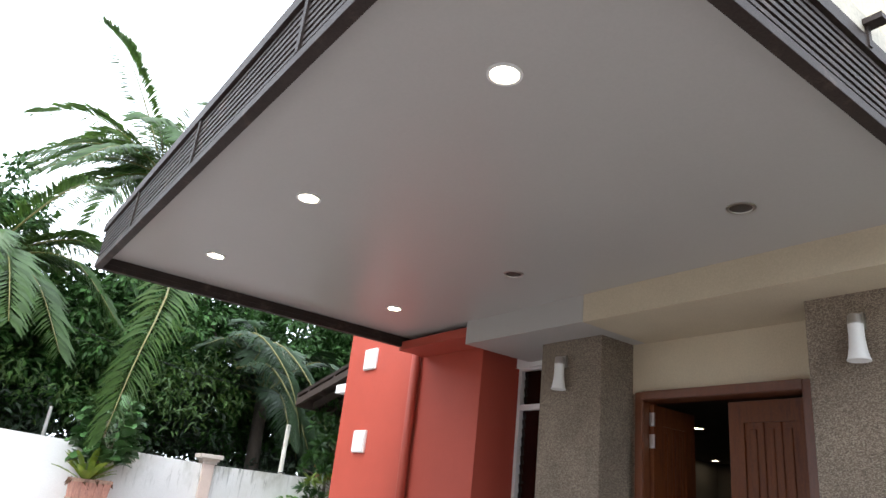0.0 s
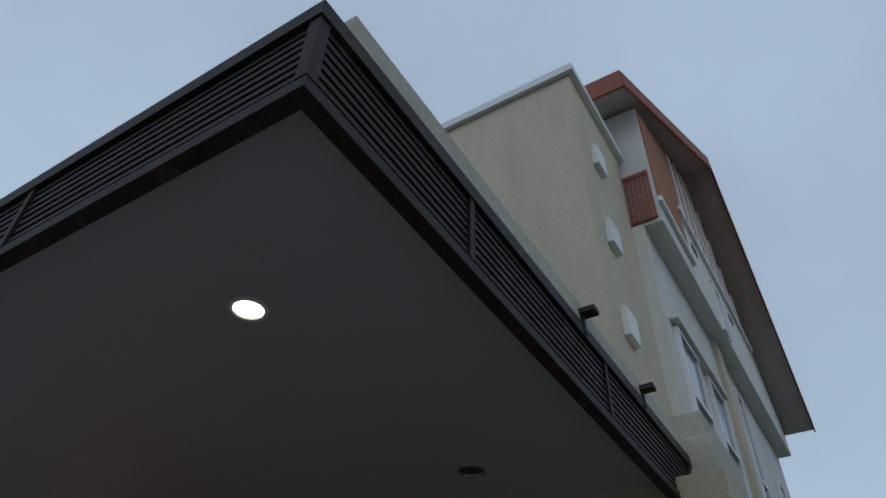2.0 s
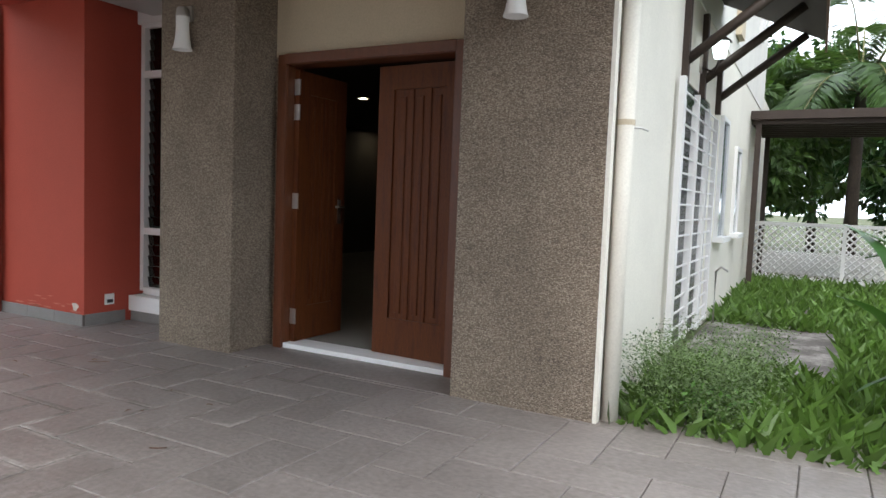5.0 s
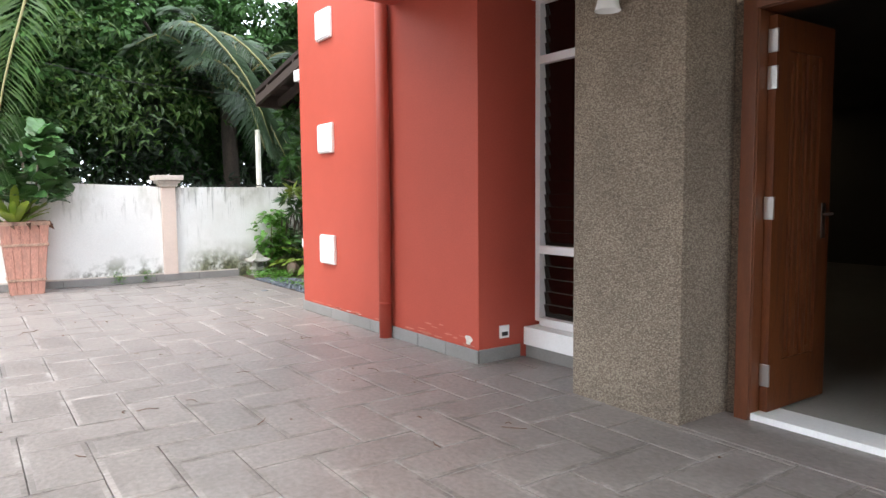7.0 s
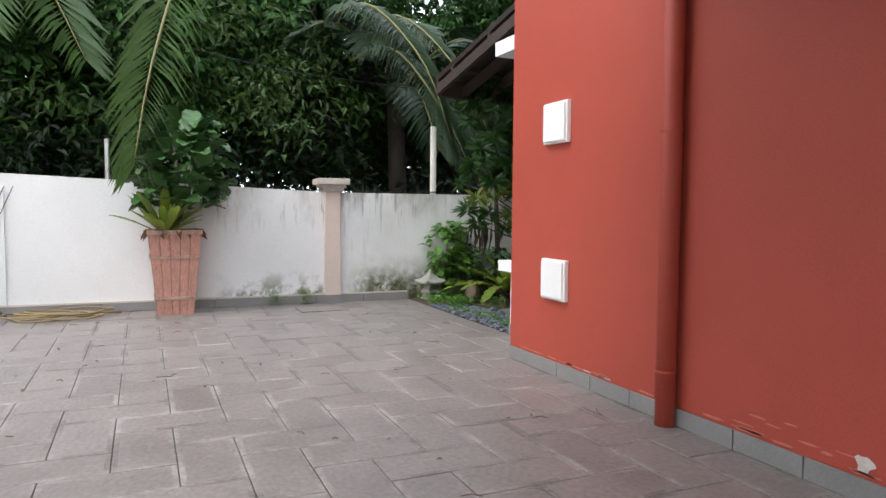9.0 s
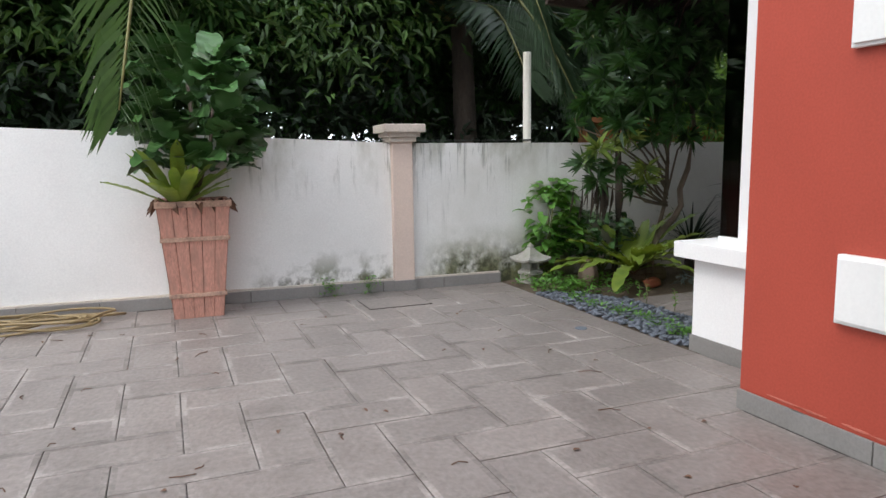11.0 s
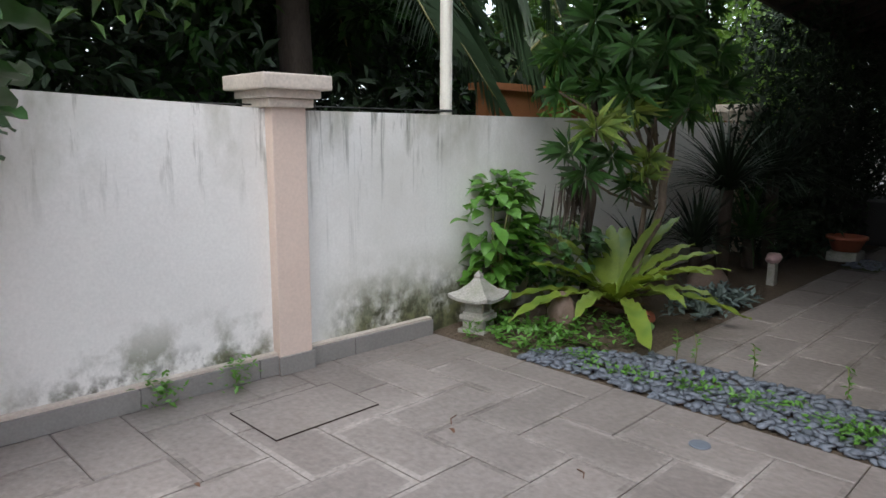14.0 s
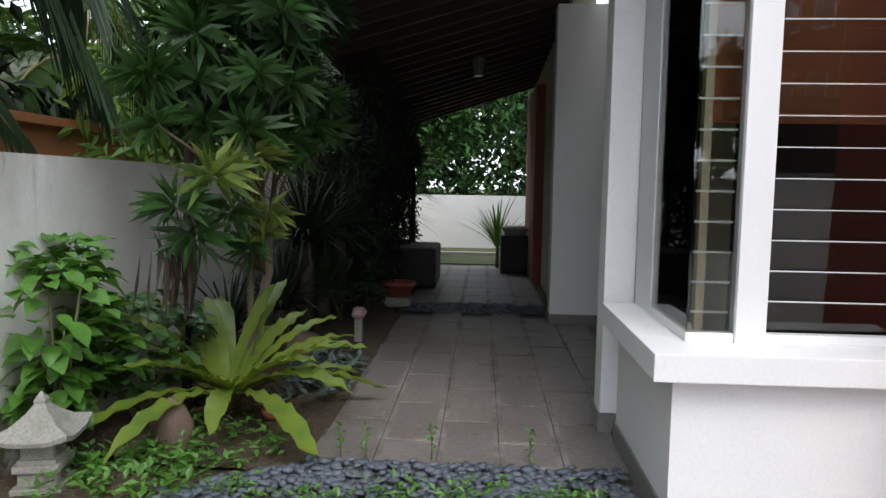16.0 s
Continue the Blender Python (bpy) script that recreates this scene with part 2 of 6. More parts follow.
def wet_wall():
    """White boundary-wall paint with dark algae runs from the top and green damp at the foot."""
    m = material("stained_wall_paint", (0.74, 0.735, 0.71), 0.75, 0.09, 1.1, 70, 0.1)
    n, l = m.node_tree.nodes, m.node_tree.links
    b = n["Principled BSDF"]
    base = b.inputs["Base Color"].links[0].from_socket
    geo = n.new("ShaderNodeNewGeometry")
    sep = n.new("ShaderNodeSeparateXYZ")
    l.new(geo.outputs["Position"], sep.inputs[0])

    def streaks(scale, zscale, lo, hi, z0, z1, colour, source, band=None):
        mp = n.new("ShaderNodeMapping")
        mp.inputs["Scale"].default_value = (scale, scale, zscale)
        l.new(geo.outputs["Position"], mp.inputs["Vector"])
        no = n.new("ShaderNodeTexNoise")
        no.inputs["Scale"].default_value, no.inputs["Detail"].default_value, no.inputs["Roughness"].default_value = 1.0, 8, 0.62
        l.new(mp.outputs[0], no.inputs["Vector"])
        r = n.new("ShaderNodeMapRange")
        r.inputs[1].default_value, r.inputs[2].default_value = lo, hi
        l.new(no.outputs["Fac"], r.inputs[0])
        zr = n.new("ShaderNodeMapRange")
        zr.inputs[1].default_value, zr.inputs[2].default_value = z0, z1
        l.new(sep.outputs["Z"], zr.inputs[0])
        mu = n.new("ShaderNodeMath")
        mu.operation = "MULTIPLY"
        l.new(r.outputs[0], mu.inputs[0])
        l.new(zr.outputs[0], mu.inputs[1])
        fac = mu.outputs[0]
        if band:
            x0, x1, x2, x3 = band
            for a, c in ((x0, x1), (x3, x2)):
                br = n.new("ShaderNodeMapRange")
                br.inputs[1].default_value, br.inputs[2].default_value = a, c
                l.new(sep.outputs["X"], br.inputs[0])
                mm = n.new("ShaderNodeMath")
                mm.operation = "MULTIPLY"
                l.new(fac, mm.inputs[0])
                l.new(br.outputs[0], mm.inputs[1])
                fac = mm.outputs[0]
        mix = n.new("ShaderNodeMixRGB")
        l.new(fac, mix.inputs[0])
        l.new(source, mix.inputs[1])
        mix.inputs[2].default_value = (*colour, 1)
        return mix.outputs[0]

    c = streaks(1.5, 1.2, 0.50, 0.75, 0.0, 1.4, (0.60, 0.59, 0.54), base)
    c = streaks(3.2, 1.5, 0.47, 0.66, 0.95, 1.40, (0.36, 0.36, 0.29), c, (2.4, 3.0, 5.6, 7.0))
    c = streaks(13, 1.6, 0.555, 0.67, 0.85, 1.36, (0.15, 0.155, 0.12), c, (2.6, 3.0, 5.6, 6.2))
    c = streaks(17, 0.8, 0.56, 0.66, 0.35, 1.45, (0.24, 0.25, 0.22), c, (4.4, 4.65, 5.4, 5.8))
    c = streaks(5.5, 4.5, 0.27, 0.52, 0.60, 0.14, (0.17, 0.18, 0.085), c, (4.55, 4.95, 6.2, 6.8))
    c = streaks(13, 11, 0.40, 0.60, 0.44, 0.20, (0.055, 0.06, 0.03), c, (4.6, 5.0, 6.1, 6.6))
    c = streaks(4.5, 4.0, 0.46, 0.60, 0.44, 0.14, (0.15, 0.155, 0.095), c, (2.9, 3.5, 4.3, 4.5))
    c = streaks(12, 11.0, 0.47, 0.62, 0.26, 0.10, (0.07, 0.07, 0.045), c, (3.0, 3.4, 4.2, 4.5))
    l.new(c, b.inputs["Base Color"])
    return m


def pebble_dash():
    """Brown pebble-dash: many small stones in mortar, of different browns and greys."""
    m = material("pebble_dash", (0.2, 0.16, 0.13), 0.85, 0.1)
    n, l = m.node_tree.nodes, m.node_tree.links
    b = n["Principled BSDF"]
    geo = n.new("ShaderNodeNewGeometry")
    vo = n.new("ShaderNodeTexVoronoi")
    vo.inputs["Scale"].default_value = 120
    flat = n.new("ShaderNodeMapping")
    flat.inputs["Scale"].default_value = (1.0, 1.0, 1.7)
    l.new(geo.outputs["Position"], flat.inputs["Vector"])
    l.new(flat.outputs[0], vo.inputs["Vector"])
    sep = n.new("ShaderNodeSeparateColor")
    l.new(vo.outputs["Color"], sep.inputs[0])
    ramp = n.new("ShaderNodeValToRGB")
    e = ramp.color_ramp.elements
    e[0].color, e[1].color = (0.13, 0.10, 0.075, 1), (0.38, 0.315, 0.24, 1)
    mid = ramp.color_ramp.elements.new(0.5)
    mid.color = (0.235, 0.185, 0.138, 1)
    l.new(sep.outputs[0], ramp.inputs[0])
    big = n.new("ShaderNodeTexNoise")
    big.inputs["Scale"].default_value, big.inputs["Detail"].default_value = 2.0, 4
    l.new(geo.outputs["Position"], big.inputs["Vector"])
    mr = n.new("ShaderNodeMapRange")
    mr.inputs[1].default_value, mr.inputs[2].default_value, mr.inputs[3].default_value, mr.inputs[4].default_value = 0.3, 0.7, 0.8, 1.15
    l.new(big.outputs["Fac"], mr.inputs[0])
    sc = n.new("ShaderNodeVectorMath")
    sc.operation = "SCALE"
    l.new(ramp.outputs[0], sc.inputs[0])
    l.new(mr.outputs[0], sc.inputs["Scale"])
    l.new(sc.outputs[0], b.inputs["Base Color"])
    bp = n.new("ShaderNodeBump")
    bp.inputs["Strength"].default_value, bp.inputs["Distance"].default_value = 0.9, 0.008
    bp.invert = True
    l.new(vo.outputs["Distance"], bp.inputs["Height"])
    l.new(bp.outputs[0], b.inputs["Normal"])
    return m


M_WALL = wet_wall()
M_DASH = pebble_dash()
M_PILASTER = material("pink_beige_paint", (0.62, 0.50, 0.43), 0.75, 0.10, 1.5, 70, 0.08)
M_CAP = material("cast_cap", (0.52, 0.46, 0.40), 0.85, 0.22, 5, 60, 0.25)


# ---- mesh helpers ----
def mesh_of(bm, name, mat):
    me = bpy.data.meshes.new(name)
    bm.to_mesh(me)
    bm.free()
    me.materials.append(mat)
    return me


def box(bm, x0, x1, y0, y1, z0, z1, bevel=0.0):
    vs = [bm.verts.new((x, y, z)) for z in (z0, z1) for x, y in ((x0, y0), (x1, y0), (x1, y1), (x0, y1))]
    fs = [bm.faces.new([vs[i] for i in q]) for q in ((3, 2, 1, 0), (4, 5, 6, 7), (0, 1, 5, 4), (1, 2, 6, 5), (2, 3, 7, 6), (3, 0, 4, 7))]
    if bevel:
        es = list({e for f in fs for e in f.edges})
        bmesh.ops.bevel(bm, geom=es, offset=bevel, segments=2, affect="EDGES", profile=0.6)
    return bm


def boxes(*many, bevel=0.0):
    bm = bmesh.new()
    for b in many:
        box(bm, *b, bevel=bevel)
    return bm


def ring_stack(rings, closed=True, caps=True):
    """A skin over rings of points (lists of equal length), bottom to top."""
    bm = bmesh.new()
    rows = [[bm.verts.new(p) for p in r] for r in rings]
    k = len(rows[0])
    for a, b in zip(rows, rows[1:]):
        for i in range(k if closed else k - 1):
            j = (i + 1) % k
            bm.faces.new((a[i], a[j], b[j], b[i]))
    if caps:
        bm.faces.new(list(reversed(rows[0])))
        bm.faces.new(rows[-1])
    return bm


def circle(x, y, z, r, k=12, ry=None):
    return [(x + r * math.cos(2 * math.pi * i / k), y + (ry or r) * math.sin(2 * math.pi * i / k), z) for i in range(k)]


def tube(path, radii, k=8):
    """A tapered tube along a list of points."""
    rings = []
    pts = [Vector(p) for p in path]
    for i, p in enumerate(pts):
        d = (pts[min(i + 1, len(pts) - 1)] - pts[max(i - 1, 0)]).normalized()
        side = d.cross(Vector((0, 0, 1)))
        side = side.normalized() if side.length > 0.05 else Vector((1, 0, 0))
        up = side.cross(d).normalized()
        r = radii[i] if isinstance(radii, (list, tuple)) else radii
        rings.append([tuple(p + r * (math.cos(2 * math.pi * j / k) * side + math.sin(2 * math.pi * j / k) * up)) for j in range(k)])
    bm = ring_stack(rings)
    for f in bm.faces:
        f.smooth = True
    return bm


def part(name, bm, mat, parent=None, label="", kind=""):
    ob = new(name, mesh_of(bm, name, mat) if isinstance(bm, bmesh.types.BMesh) else bm)
    if parent:
        ob.parent = parent
    return tagged(ob, label, kind=kind)


def thing(name, label, category, at=(0, 0, 0), group="", kind="", turn=0):
    ob = new(name)
    ob.matrix_world = pose(*at, 0, 0, turn)
    return tagged(ob, label, category, group, kind)


def structure(name, bm, mat, label="", parent=None, category=""):
    ob = part(name, bm, mat, parent)
    return tagged(ob, label, category, kind="structure" if parent is None else "")


def soup(name, verts, faces, mat, parent=None, label="", kind="", smooth=False):
    me = bpy.data.meshes.new(name)
    me.from_pydata(verts, [], faces)
    me.materials.append(mat)
    if smooth:
        me.polygons.foreach_set("use_smooth", [True] * len(me.polygons))
    return part(name, me, mat, parent, label, kind)


# ---- ground ----
structure("ground", boxes((-400, 400, -400, 400, -0.6, -0.045)), M_GRASSGROUND, "grassy earth reaching to the horizon round the house", category="ground")
structure("pavement_bed", boxes((-6, 5.5, -9, 13.3, -0.04, -0.012), (5.5, 9.8, 9.82, 11.78, -0.04, -0.012), (10.35, 14.2, 10.3, 11.85, -0.04, -0.012), (6.9, 13, 0.6, 1.8, -0.044, -0.005)), M_JOINT, "grey mortar bed under the paving", category="paving")

# ---- house walls ----
house_h = 6.6
M_PALE = material("pale_cream_paint", (0.74, 0.71, 0.63), 0.8, 0.12, 1.0, 80, 0.08)
structure("wall_pillar_right", boxes((5.0, 5.6, 1.86, 2.75, -0.03, 2.74), bevel=0.006), M_DASH, "brown pebble-dash pillar beside the front door", category="pillar")
structure("wall_pillar_left", boxes((5.0, 5.5, 4.6, 5.37, -0.03, 2.74), bevel=0.006), M_DASH, "brown pebble-dash pillar beside the front door", category="pillar")
structure("wall_over_door", boxes((5.44, 5.62, 2.75, 4.6, 2.25, 2.9)), M_CREAM, "cream painted wall above the front door", category="wall")
structure("wall_door_cheek", boxes((5.44, 5.62, 2.75, 2.93, -0.03, 2.25), (5.44, 5.62, 4.5, 4.6, -0.03, 2.25)), M_DASH, "brown pebble-dash strips beside the door frame", category="wall")
structure("step_apron", boxes((5.0, 5.42, 2.75, 4.6, -0.03, 0.004)), M_TILE, "grey stone step at the door", category="step")
structure("beam_cream", boxes((4.58, 5.02, 1.2, 1.858, 2.71, 2.98), (4.58, 5.46, 1.858, 4.45, 2.71, 2.98)), M_CREAM, "cream painted beam over the entrance pillars", category="beam")
structure("beam_white", boxes((4.58, 5.62, 4.452, 6.10, 2.715, 2.98)), M_CEIL, "dropped soffit beside the entrance, white paint greyed for the shade there", category="soffit")
structure("wall_red", boxes((4.99, 5.2, 6.3, 9.40, -0.03, house_h)), M_RED, "brick-red painted house wall with peeling paint at the foot", category="wall")
for name, y0, y1 in (("wall_red_return_1", 6.3, 6.5), ("wall_red_return_2", 9.2, 9.40)):
    structure(name, boxes((5.2, 5.75, y0, y1, -0.03, house_h)), M_RED, "brick-red painted return of the house wall", category="wall")
structure("soffit_red", boxes((4.58, 4.985, 6.102, 7.42, 2.80, 2.90)), M_RED, "red painted soffit edge at the house wall", category="soffit")
structure("wall_window_base", boxes((5.42, 5.62, 5.37, 6.296, 0.09, 0.225), (5.45, 5.62, 5.37, 6.296, -0.03, 0.09)), M_WHITE, "white painted ledge below the tall window", category="ledge")
structure("baseboard_window", boxes((5.43, 5.448, 5.37, 6.28, -0.03, 0.085)), M_SKIRT, "grey tile skirting below the ledge", category="skirting")
structure("wall_over_window", boxes((5.5, 5.7, 5.37, 6.3, 2.66, 3.2)), M_WHITE, "white wall above the tall window", category="wall")
# side wall of the house
structure("wall_side", boxes((5.6, 7.05, 1.86, 2.05, -0.03, 3.3), (8.7, 17.0, 1.86, 2.05, -0.03, 3.3), (7.05, 8.7, 1.86, 2.05, 2.25, 3.3), (7.05, 8.7, 1.95, 2.05, -0.03, 2.25)), M_PALE, "cream painted side wall of the house", category="wall")
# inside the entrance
structure("wall_room", boxes((5.62, 14, 9.3, 9.4, 0, 2.9), (5.76, 5.8, 6.5, 9.2, 0, 2.9), (14, 14.1, 2.05, 9.4, 0, 2.9), (5.62, 14, 2.05, 2.1, 0, 2.9)), M_DARKROOM, "plain walls of the entrance hall, coloured dark for the shade indoors", category="wall")
structure("floor", boxes((5.6, 14, 2.1, 9.3, -0.03, 0.03)), M_ROOMTILE, "pale polished tile floor of the entrance hall", category="floor")
structure("ceiling", boxes((5.63, 14, 2.1, 6.29, 2.6, 2.66), (5.8, 14, 6.295, 9.3, 2.6, 2.66)), M_DARKROOM, "plain hall ceiling, coloured dark for the shade indoors", category="ceiling")
# upper house body closing the place
structure("wall_upper", boxes((5.6, 14, 2.05, 6.29, 2.99, 6.6), (5.76, 14, 6.5, 9.2, 2.99, 6.6)), M_WHITE, "white upper storey of the house", category="wall")

# skirting of grey tiles along the red wall, tile by tile
skirt = structure("baseboard", boxes((4.978, 4.988, 6.29, 9.40, -0.03, 0.094)), M_JOINT, "row of grey skirting tiles along the red wall", category="skirting")
skirt_mesh = mesh_of(boxes((-0.012, 0, -0.197, 0.197, 0, 0.10), bevel=0.003), "skirting_tile", M_SKIRT)
for i in range(8):
    o = part("skirting_tile", skirt_mesh, M_SKIRT, skirt)
    o.location = (4.978, 6.487 + 0.4 * i if i < 7 else 9.20, 0)
skirt_b = mesh_of(boxes((-0.195, 0.195, -0.012, 0, 0, 0.10), bevel=0.003), "skirting_tile", M_SKIRT)
for x in (5.185,):
    o = part("skirting_tile", skirt_b, M_SKIRT, skirt)
    o.location = (x, 6.298, 0)


# ---- carport roof ----
RX0, RY0, RY1, RZ = 1.12, 1.48, 7.42, 2.86
structure("carport_ceiling", boxes((RX0 + 0.06, 4.99, RY0 + 0.06, RY1 - 0.06, RZ + 0.10, RZ + 0.148)), M_CEIL, "smooth carport ceiling, white paint greyed for the shade under the roof", category="ceiling")
# solid black block: paints the shade seen through the slat gaps
structure("carport_shade_block", boxes((RX0 + 0.10, 5.5, RY0 + 0.10, RY1 - 0.10, RZ + 0.155, RZ + 0.42)), M_BLACK, "black block standing in for the shade behind the louvred fascia", category="slab")
structure("carport_upstand", boxes((RX0 + 0.14, 5.0, RY0 - 0.005, RY0 + 0.12, RZ + 0.425, RZ + 0.55), (RX0 + 0.14, RX0 + 0.26, RY0 + 0.12, RY1, RZ + 0.42, RZ + 0.47)), M_CONC, "stained concrete upstand on the carport roof", category="roof")


def fascia():
    root = thing("louvred_fascia", "dark brown slatted metal fascia round the carport roof", "fascia", (RX0, RY0, RZ))
    w, d = 4.0, RY1 - RY0
    for x0, x1, y0, y1 in ((0, w, 0, 0.065), (0, 0.065, 0.065, d), (0.065, w, d - 0.065, d)):
        part("bottom_rail", boxes((x0, x1, y0, y1, -0.02, 0.032), bevel=0.003), M_FASCIA, root)
        part("inner_flange", boxes((x0 + 0.045, x1, y0 + 0.045, y1, 0.033, 0.098) if y0 == 0 else ((x0 + 0.045, x1, y0, y1 - 0.065, 0.033, 0.098) if x0 == 0 else (x0, x1, y0, y1 - 0.045, 0.033, 0.098))), M_FASCIA, root)
        part("top_rail", boxes((x0 - (0.012 if x0 == 0 else 0), x1, y0 - (0.012 if y0 == 0 else 0), y1, 0.345, 0.42)), M_FASCIA, root)
    slat_x = mesh_of(boxes((0.05, w, 0.008, 0.034, -0.011, 0.011)), "slat", M_FASCIA)
    slat_y = mesh_of(boxes((0.008, 0.034, 0.05, d, -0.011, 0.011)), "slat", M_FASCIA)
    slat_f = mesh_of(boxes((0.05, w, d - 0.034, d - 0.008, -0.011, 0.011)), "slat", M_FASCIA)
    for k in range(7):
        for m in (slat_x, slat_y, slat_f):
            part("slat", m, M_FASCIA, root).location = (0, 0, 0.066 + 0.0425 * k)
    post = mesh_of(boxes((-0.018, 0.018, -0.004, 0.034, 0.032, 0.345)), "upright", M_FASCIA)
    for x in (0.95, 2.37, 3.85):
        part("upright", post, M_FASCIA, root).location = (x, 0, 0)
    for y in (1.5, 3.05, 4.6):
        o = part("upright", post, M_FASCIA, root)
        o.matrix_basis = pose(0, y, 0, 0, 0, -90)
    part("corner_post", boxes((-0.003, 0.045, -0.003, 0.045, 0.0325, 0.3445)), M_FASCIA, root)
    for x in (2.05, 2.95):
        part("bracket", boxes((x, x + 0.07, -0.09, 0.03, 0.47, 0.50), (x + 0.02, x + 0.05, -0.02, 0.0, 0.36, 0.47)), M_FASCIA, root, "short dark steel bracket")
    return root


fascia()


def downlight(x, y, z, lit):
    root = thing("downlight", "round recessed ceiling downlight, lit and warm" if lit else "round recessed ceiling downlight, switched off", "ceiling light", (x, y, z), "carport downlights")
    bm = ring_stack([circle(0, 0, 0.004, 0.085, 24), circle(0, 0, -0.006, 0.085, 24), circle(0, 0, -0.006, 0.07, 24), circle(0, 0, 0.005, 0.066, 24)], caps=False)
    part("trim_ring", bm, M_PLASTIC if lit else M_STEEL, root)
    bm = ring_stack([circle(0, 0, 0.002, 0.068, 24), circle(0, 0, 0.006, 0.03, 24)])
    part("lamp_face", bm, M_LAMPLIT if lit else M_GLASSOFF, root)


M_GLASSOFF = material("unlit_reflector", (0.10, 0.09, 0.08), 0.3, 0.2, metal=0.5)
for x, y, lit in ((1.94, 2.51, 1), (1.93, 4.53, 1), (1.91, 6.36, 1), (3.82, 6.37, 1), (3.84, 4.55, 0), (3.85, 2.51, 0)):
    downlight(x, y, RZ + 0.096, lit)
for x, y in ((9.46, 6.64), (13.4, 8.95)):
    downlight(x, y, 2.595, 1)


# ---- tower behind the roof ----
def tower():
    root = thing("house_tower", "tall cream-rendered stair tower and wing of the house", "building", (0, 0, 0))
    part("wall", boxes((5.5, 7.2, 2.0, 6.2, 3.0, 8.72)), M_TOWER, root, "cream rendered wall")
    part("parapet", boxes((5.43, 7.28, 1.92, 6.28, 8.72, 8.85)), M_ALU, root, "grey metal parapet capping")
    part("wall", boxes((7.2, 15.3, 1.85, 6.2, 3.0, 7.4)), M_WING, root, "pale rendered side wall with rain stains")
    part("band", boxes((10.3, 10.7, 1.78, 1.848, 3.3, 7.39)), M_TOWER, root, "cream rendered pilaster band")
    part("hood", boxes((7.45, 9.75, 1.74, 1.848, 6.05, 6.12), bevel=0.01), M_WING, root)
    for z in (5.15, 6.35, 7.6):
        part("vent_block", boxes((5.92, 6.22, 1.93, 2.0, z - 0.17, z + 0.17), bevel=0.006), M_PLASTIC, root)
    for x0, x1, z0, z1 in ((7.6, 8.35, 4.3, 5.95), (8.9, 9.6, 4.3, 5.95), (11.2, 11.6, 4.0, 6.9), (13.4, 13.8, 4.0, 6.2)):
        wdw = part("window", boxes((x0, x1, 1.82, 1.848, z0, z1)), M_GLASSTOWER, root)
        part("frame", boxes((x0 - 0.05, x0, 1.79, 1.848, z0 - 0.05, z1 + 0.05), (x1, x1 + 0.05, 1.79, 1.848, z0 - 0.05, z1 + 0.05), (x0, x1, 1.79, 1.848, z0 - 0.05, z0), (x0, x1, 1.79, 1.848, z1, z1 + 0.05), (x0, x1, 1.79, 1.848, (z0 + z1) / 2 - 0.025, (z0 + z1) / 2 + 0.025)), M_ALU, wdw)
    part("balcony", boxes((6.0, 7.4, 1.5, 2.0, 3.42, 4.1), bevel=0.01), M_CONC, root, "stained cream concrete balcony box")
    part("planter_box", boxes((5.02, 5.8, 1.3, 2.0, 2.99, 3.42), bevel=0.01), M_CONC, root, "stained concrete upstand block")
    # top storey, standing proud, under a gable that faces the side yard
    y0, peak = 1.6, (10.6, 11.2)

    def rise(x, lift=0.0):
        return peak[1] - (0.44 * (peak[0] - x) if x < peak[0] else 0.7 * (x - peak[0])) + lift

    def prism(outline, ya, yb):
        bm = bmesh.new()
        a, b = [bm.verts.new((x, ya, z)) for x, z in outline], [bm.verts.new((x, yb, z)) for x, z in outline]
        bm.faces.new(a)
        bm.faces.new(list(reversed(b)))
        for k in range(len(a)):
            q = (k + 1) % len(a)
            bm.faces.new((a[q], a[k], b[k], b[q]))
        bmesh.ops.recalc_face_normals(bm, faces=bm.faces)
        return bm
    part("wall", prism([(7.24, 7.4), (15.3, 7.4), (15.3, rise(15.3)), peak, (7.24, rise(7.24))], y0, 6.2), M_WING, root, "pale rendered top storey")
    part("gable_panel", prism([(7.3, 7.86), (8.8, 7.86), (8.8, 8.95), (13.4, 8.95), (13.4, rise(13.4, -0.02)), (peak[0], peak[1] - 0.02), (7.3, rise(7.3, -0.02))], y0 - 0.02, y0 - 0.001), M_ORANGE, root, "orange painted gable panel")
    part("ledge", boxes((7.26, 8.85, y0 - 0.06, y0 - 0.001, 7.76, 7.85), bevel=0.008), M_WHITE, root)
    part("ledge", boxes((8.75, 13.5, y0 - 0.06, y0 - 0.001, 8.85, 8.94), bevel=0.008), M_WHITE, root)
    for k in range(8):
        x = 9.1 + 0.5 * k
        part("batten", boxes((x, x + 0.09, y0 - 0.05, y0 - 0.021, 8.945, rise(x + 0.09 * (x > peak[0]), -0.04))), M_WHITE, root, "white timber gable batten")
    for x in (9.3, 10.4, 11.5):
        part("vent_slot", boxes((x, x + 0.25, y0 - 0.015, y0 - 0.001, 8.45, 8.58)), M_BLACK, root)
    wdw = part("window", boxes((10.2, 10.5, y0 - 0.02, y0 - 0.001, 7.45, 8.3)), M_GLASSTOWER, root)
    part("frame", boxes((10.14, 10.2, y0 - 0.05, y0 - 0.001, 7.42, 8.36), (10.5, 10.56, y0 - 0.05, y0 - 0.001, 7.42, 8.36), (10.2, 10.5, y0 - 0.05, y0 - 0.001, 8.3, 8.36)), M_ALU, wdw)
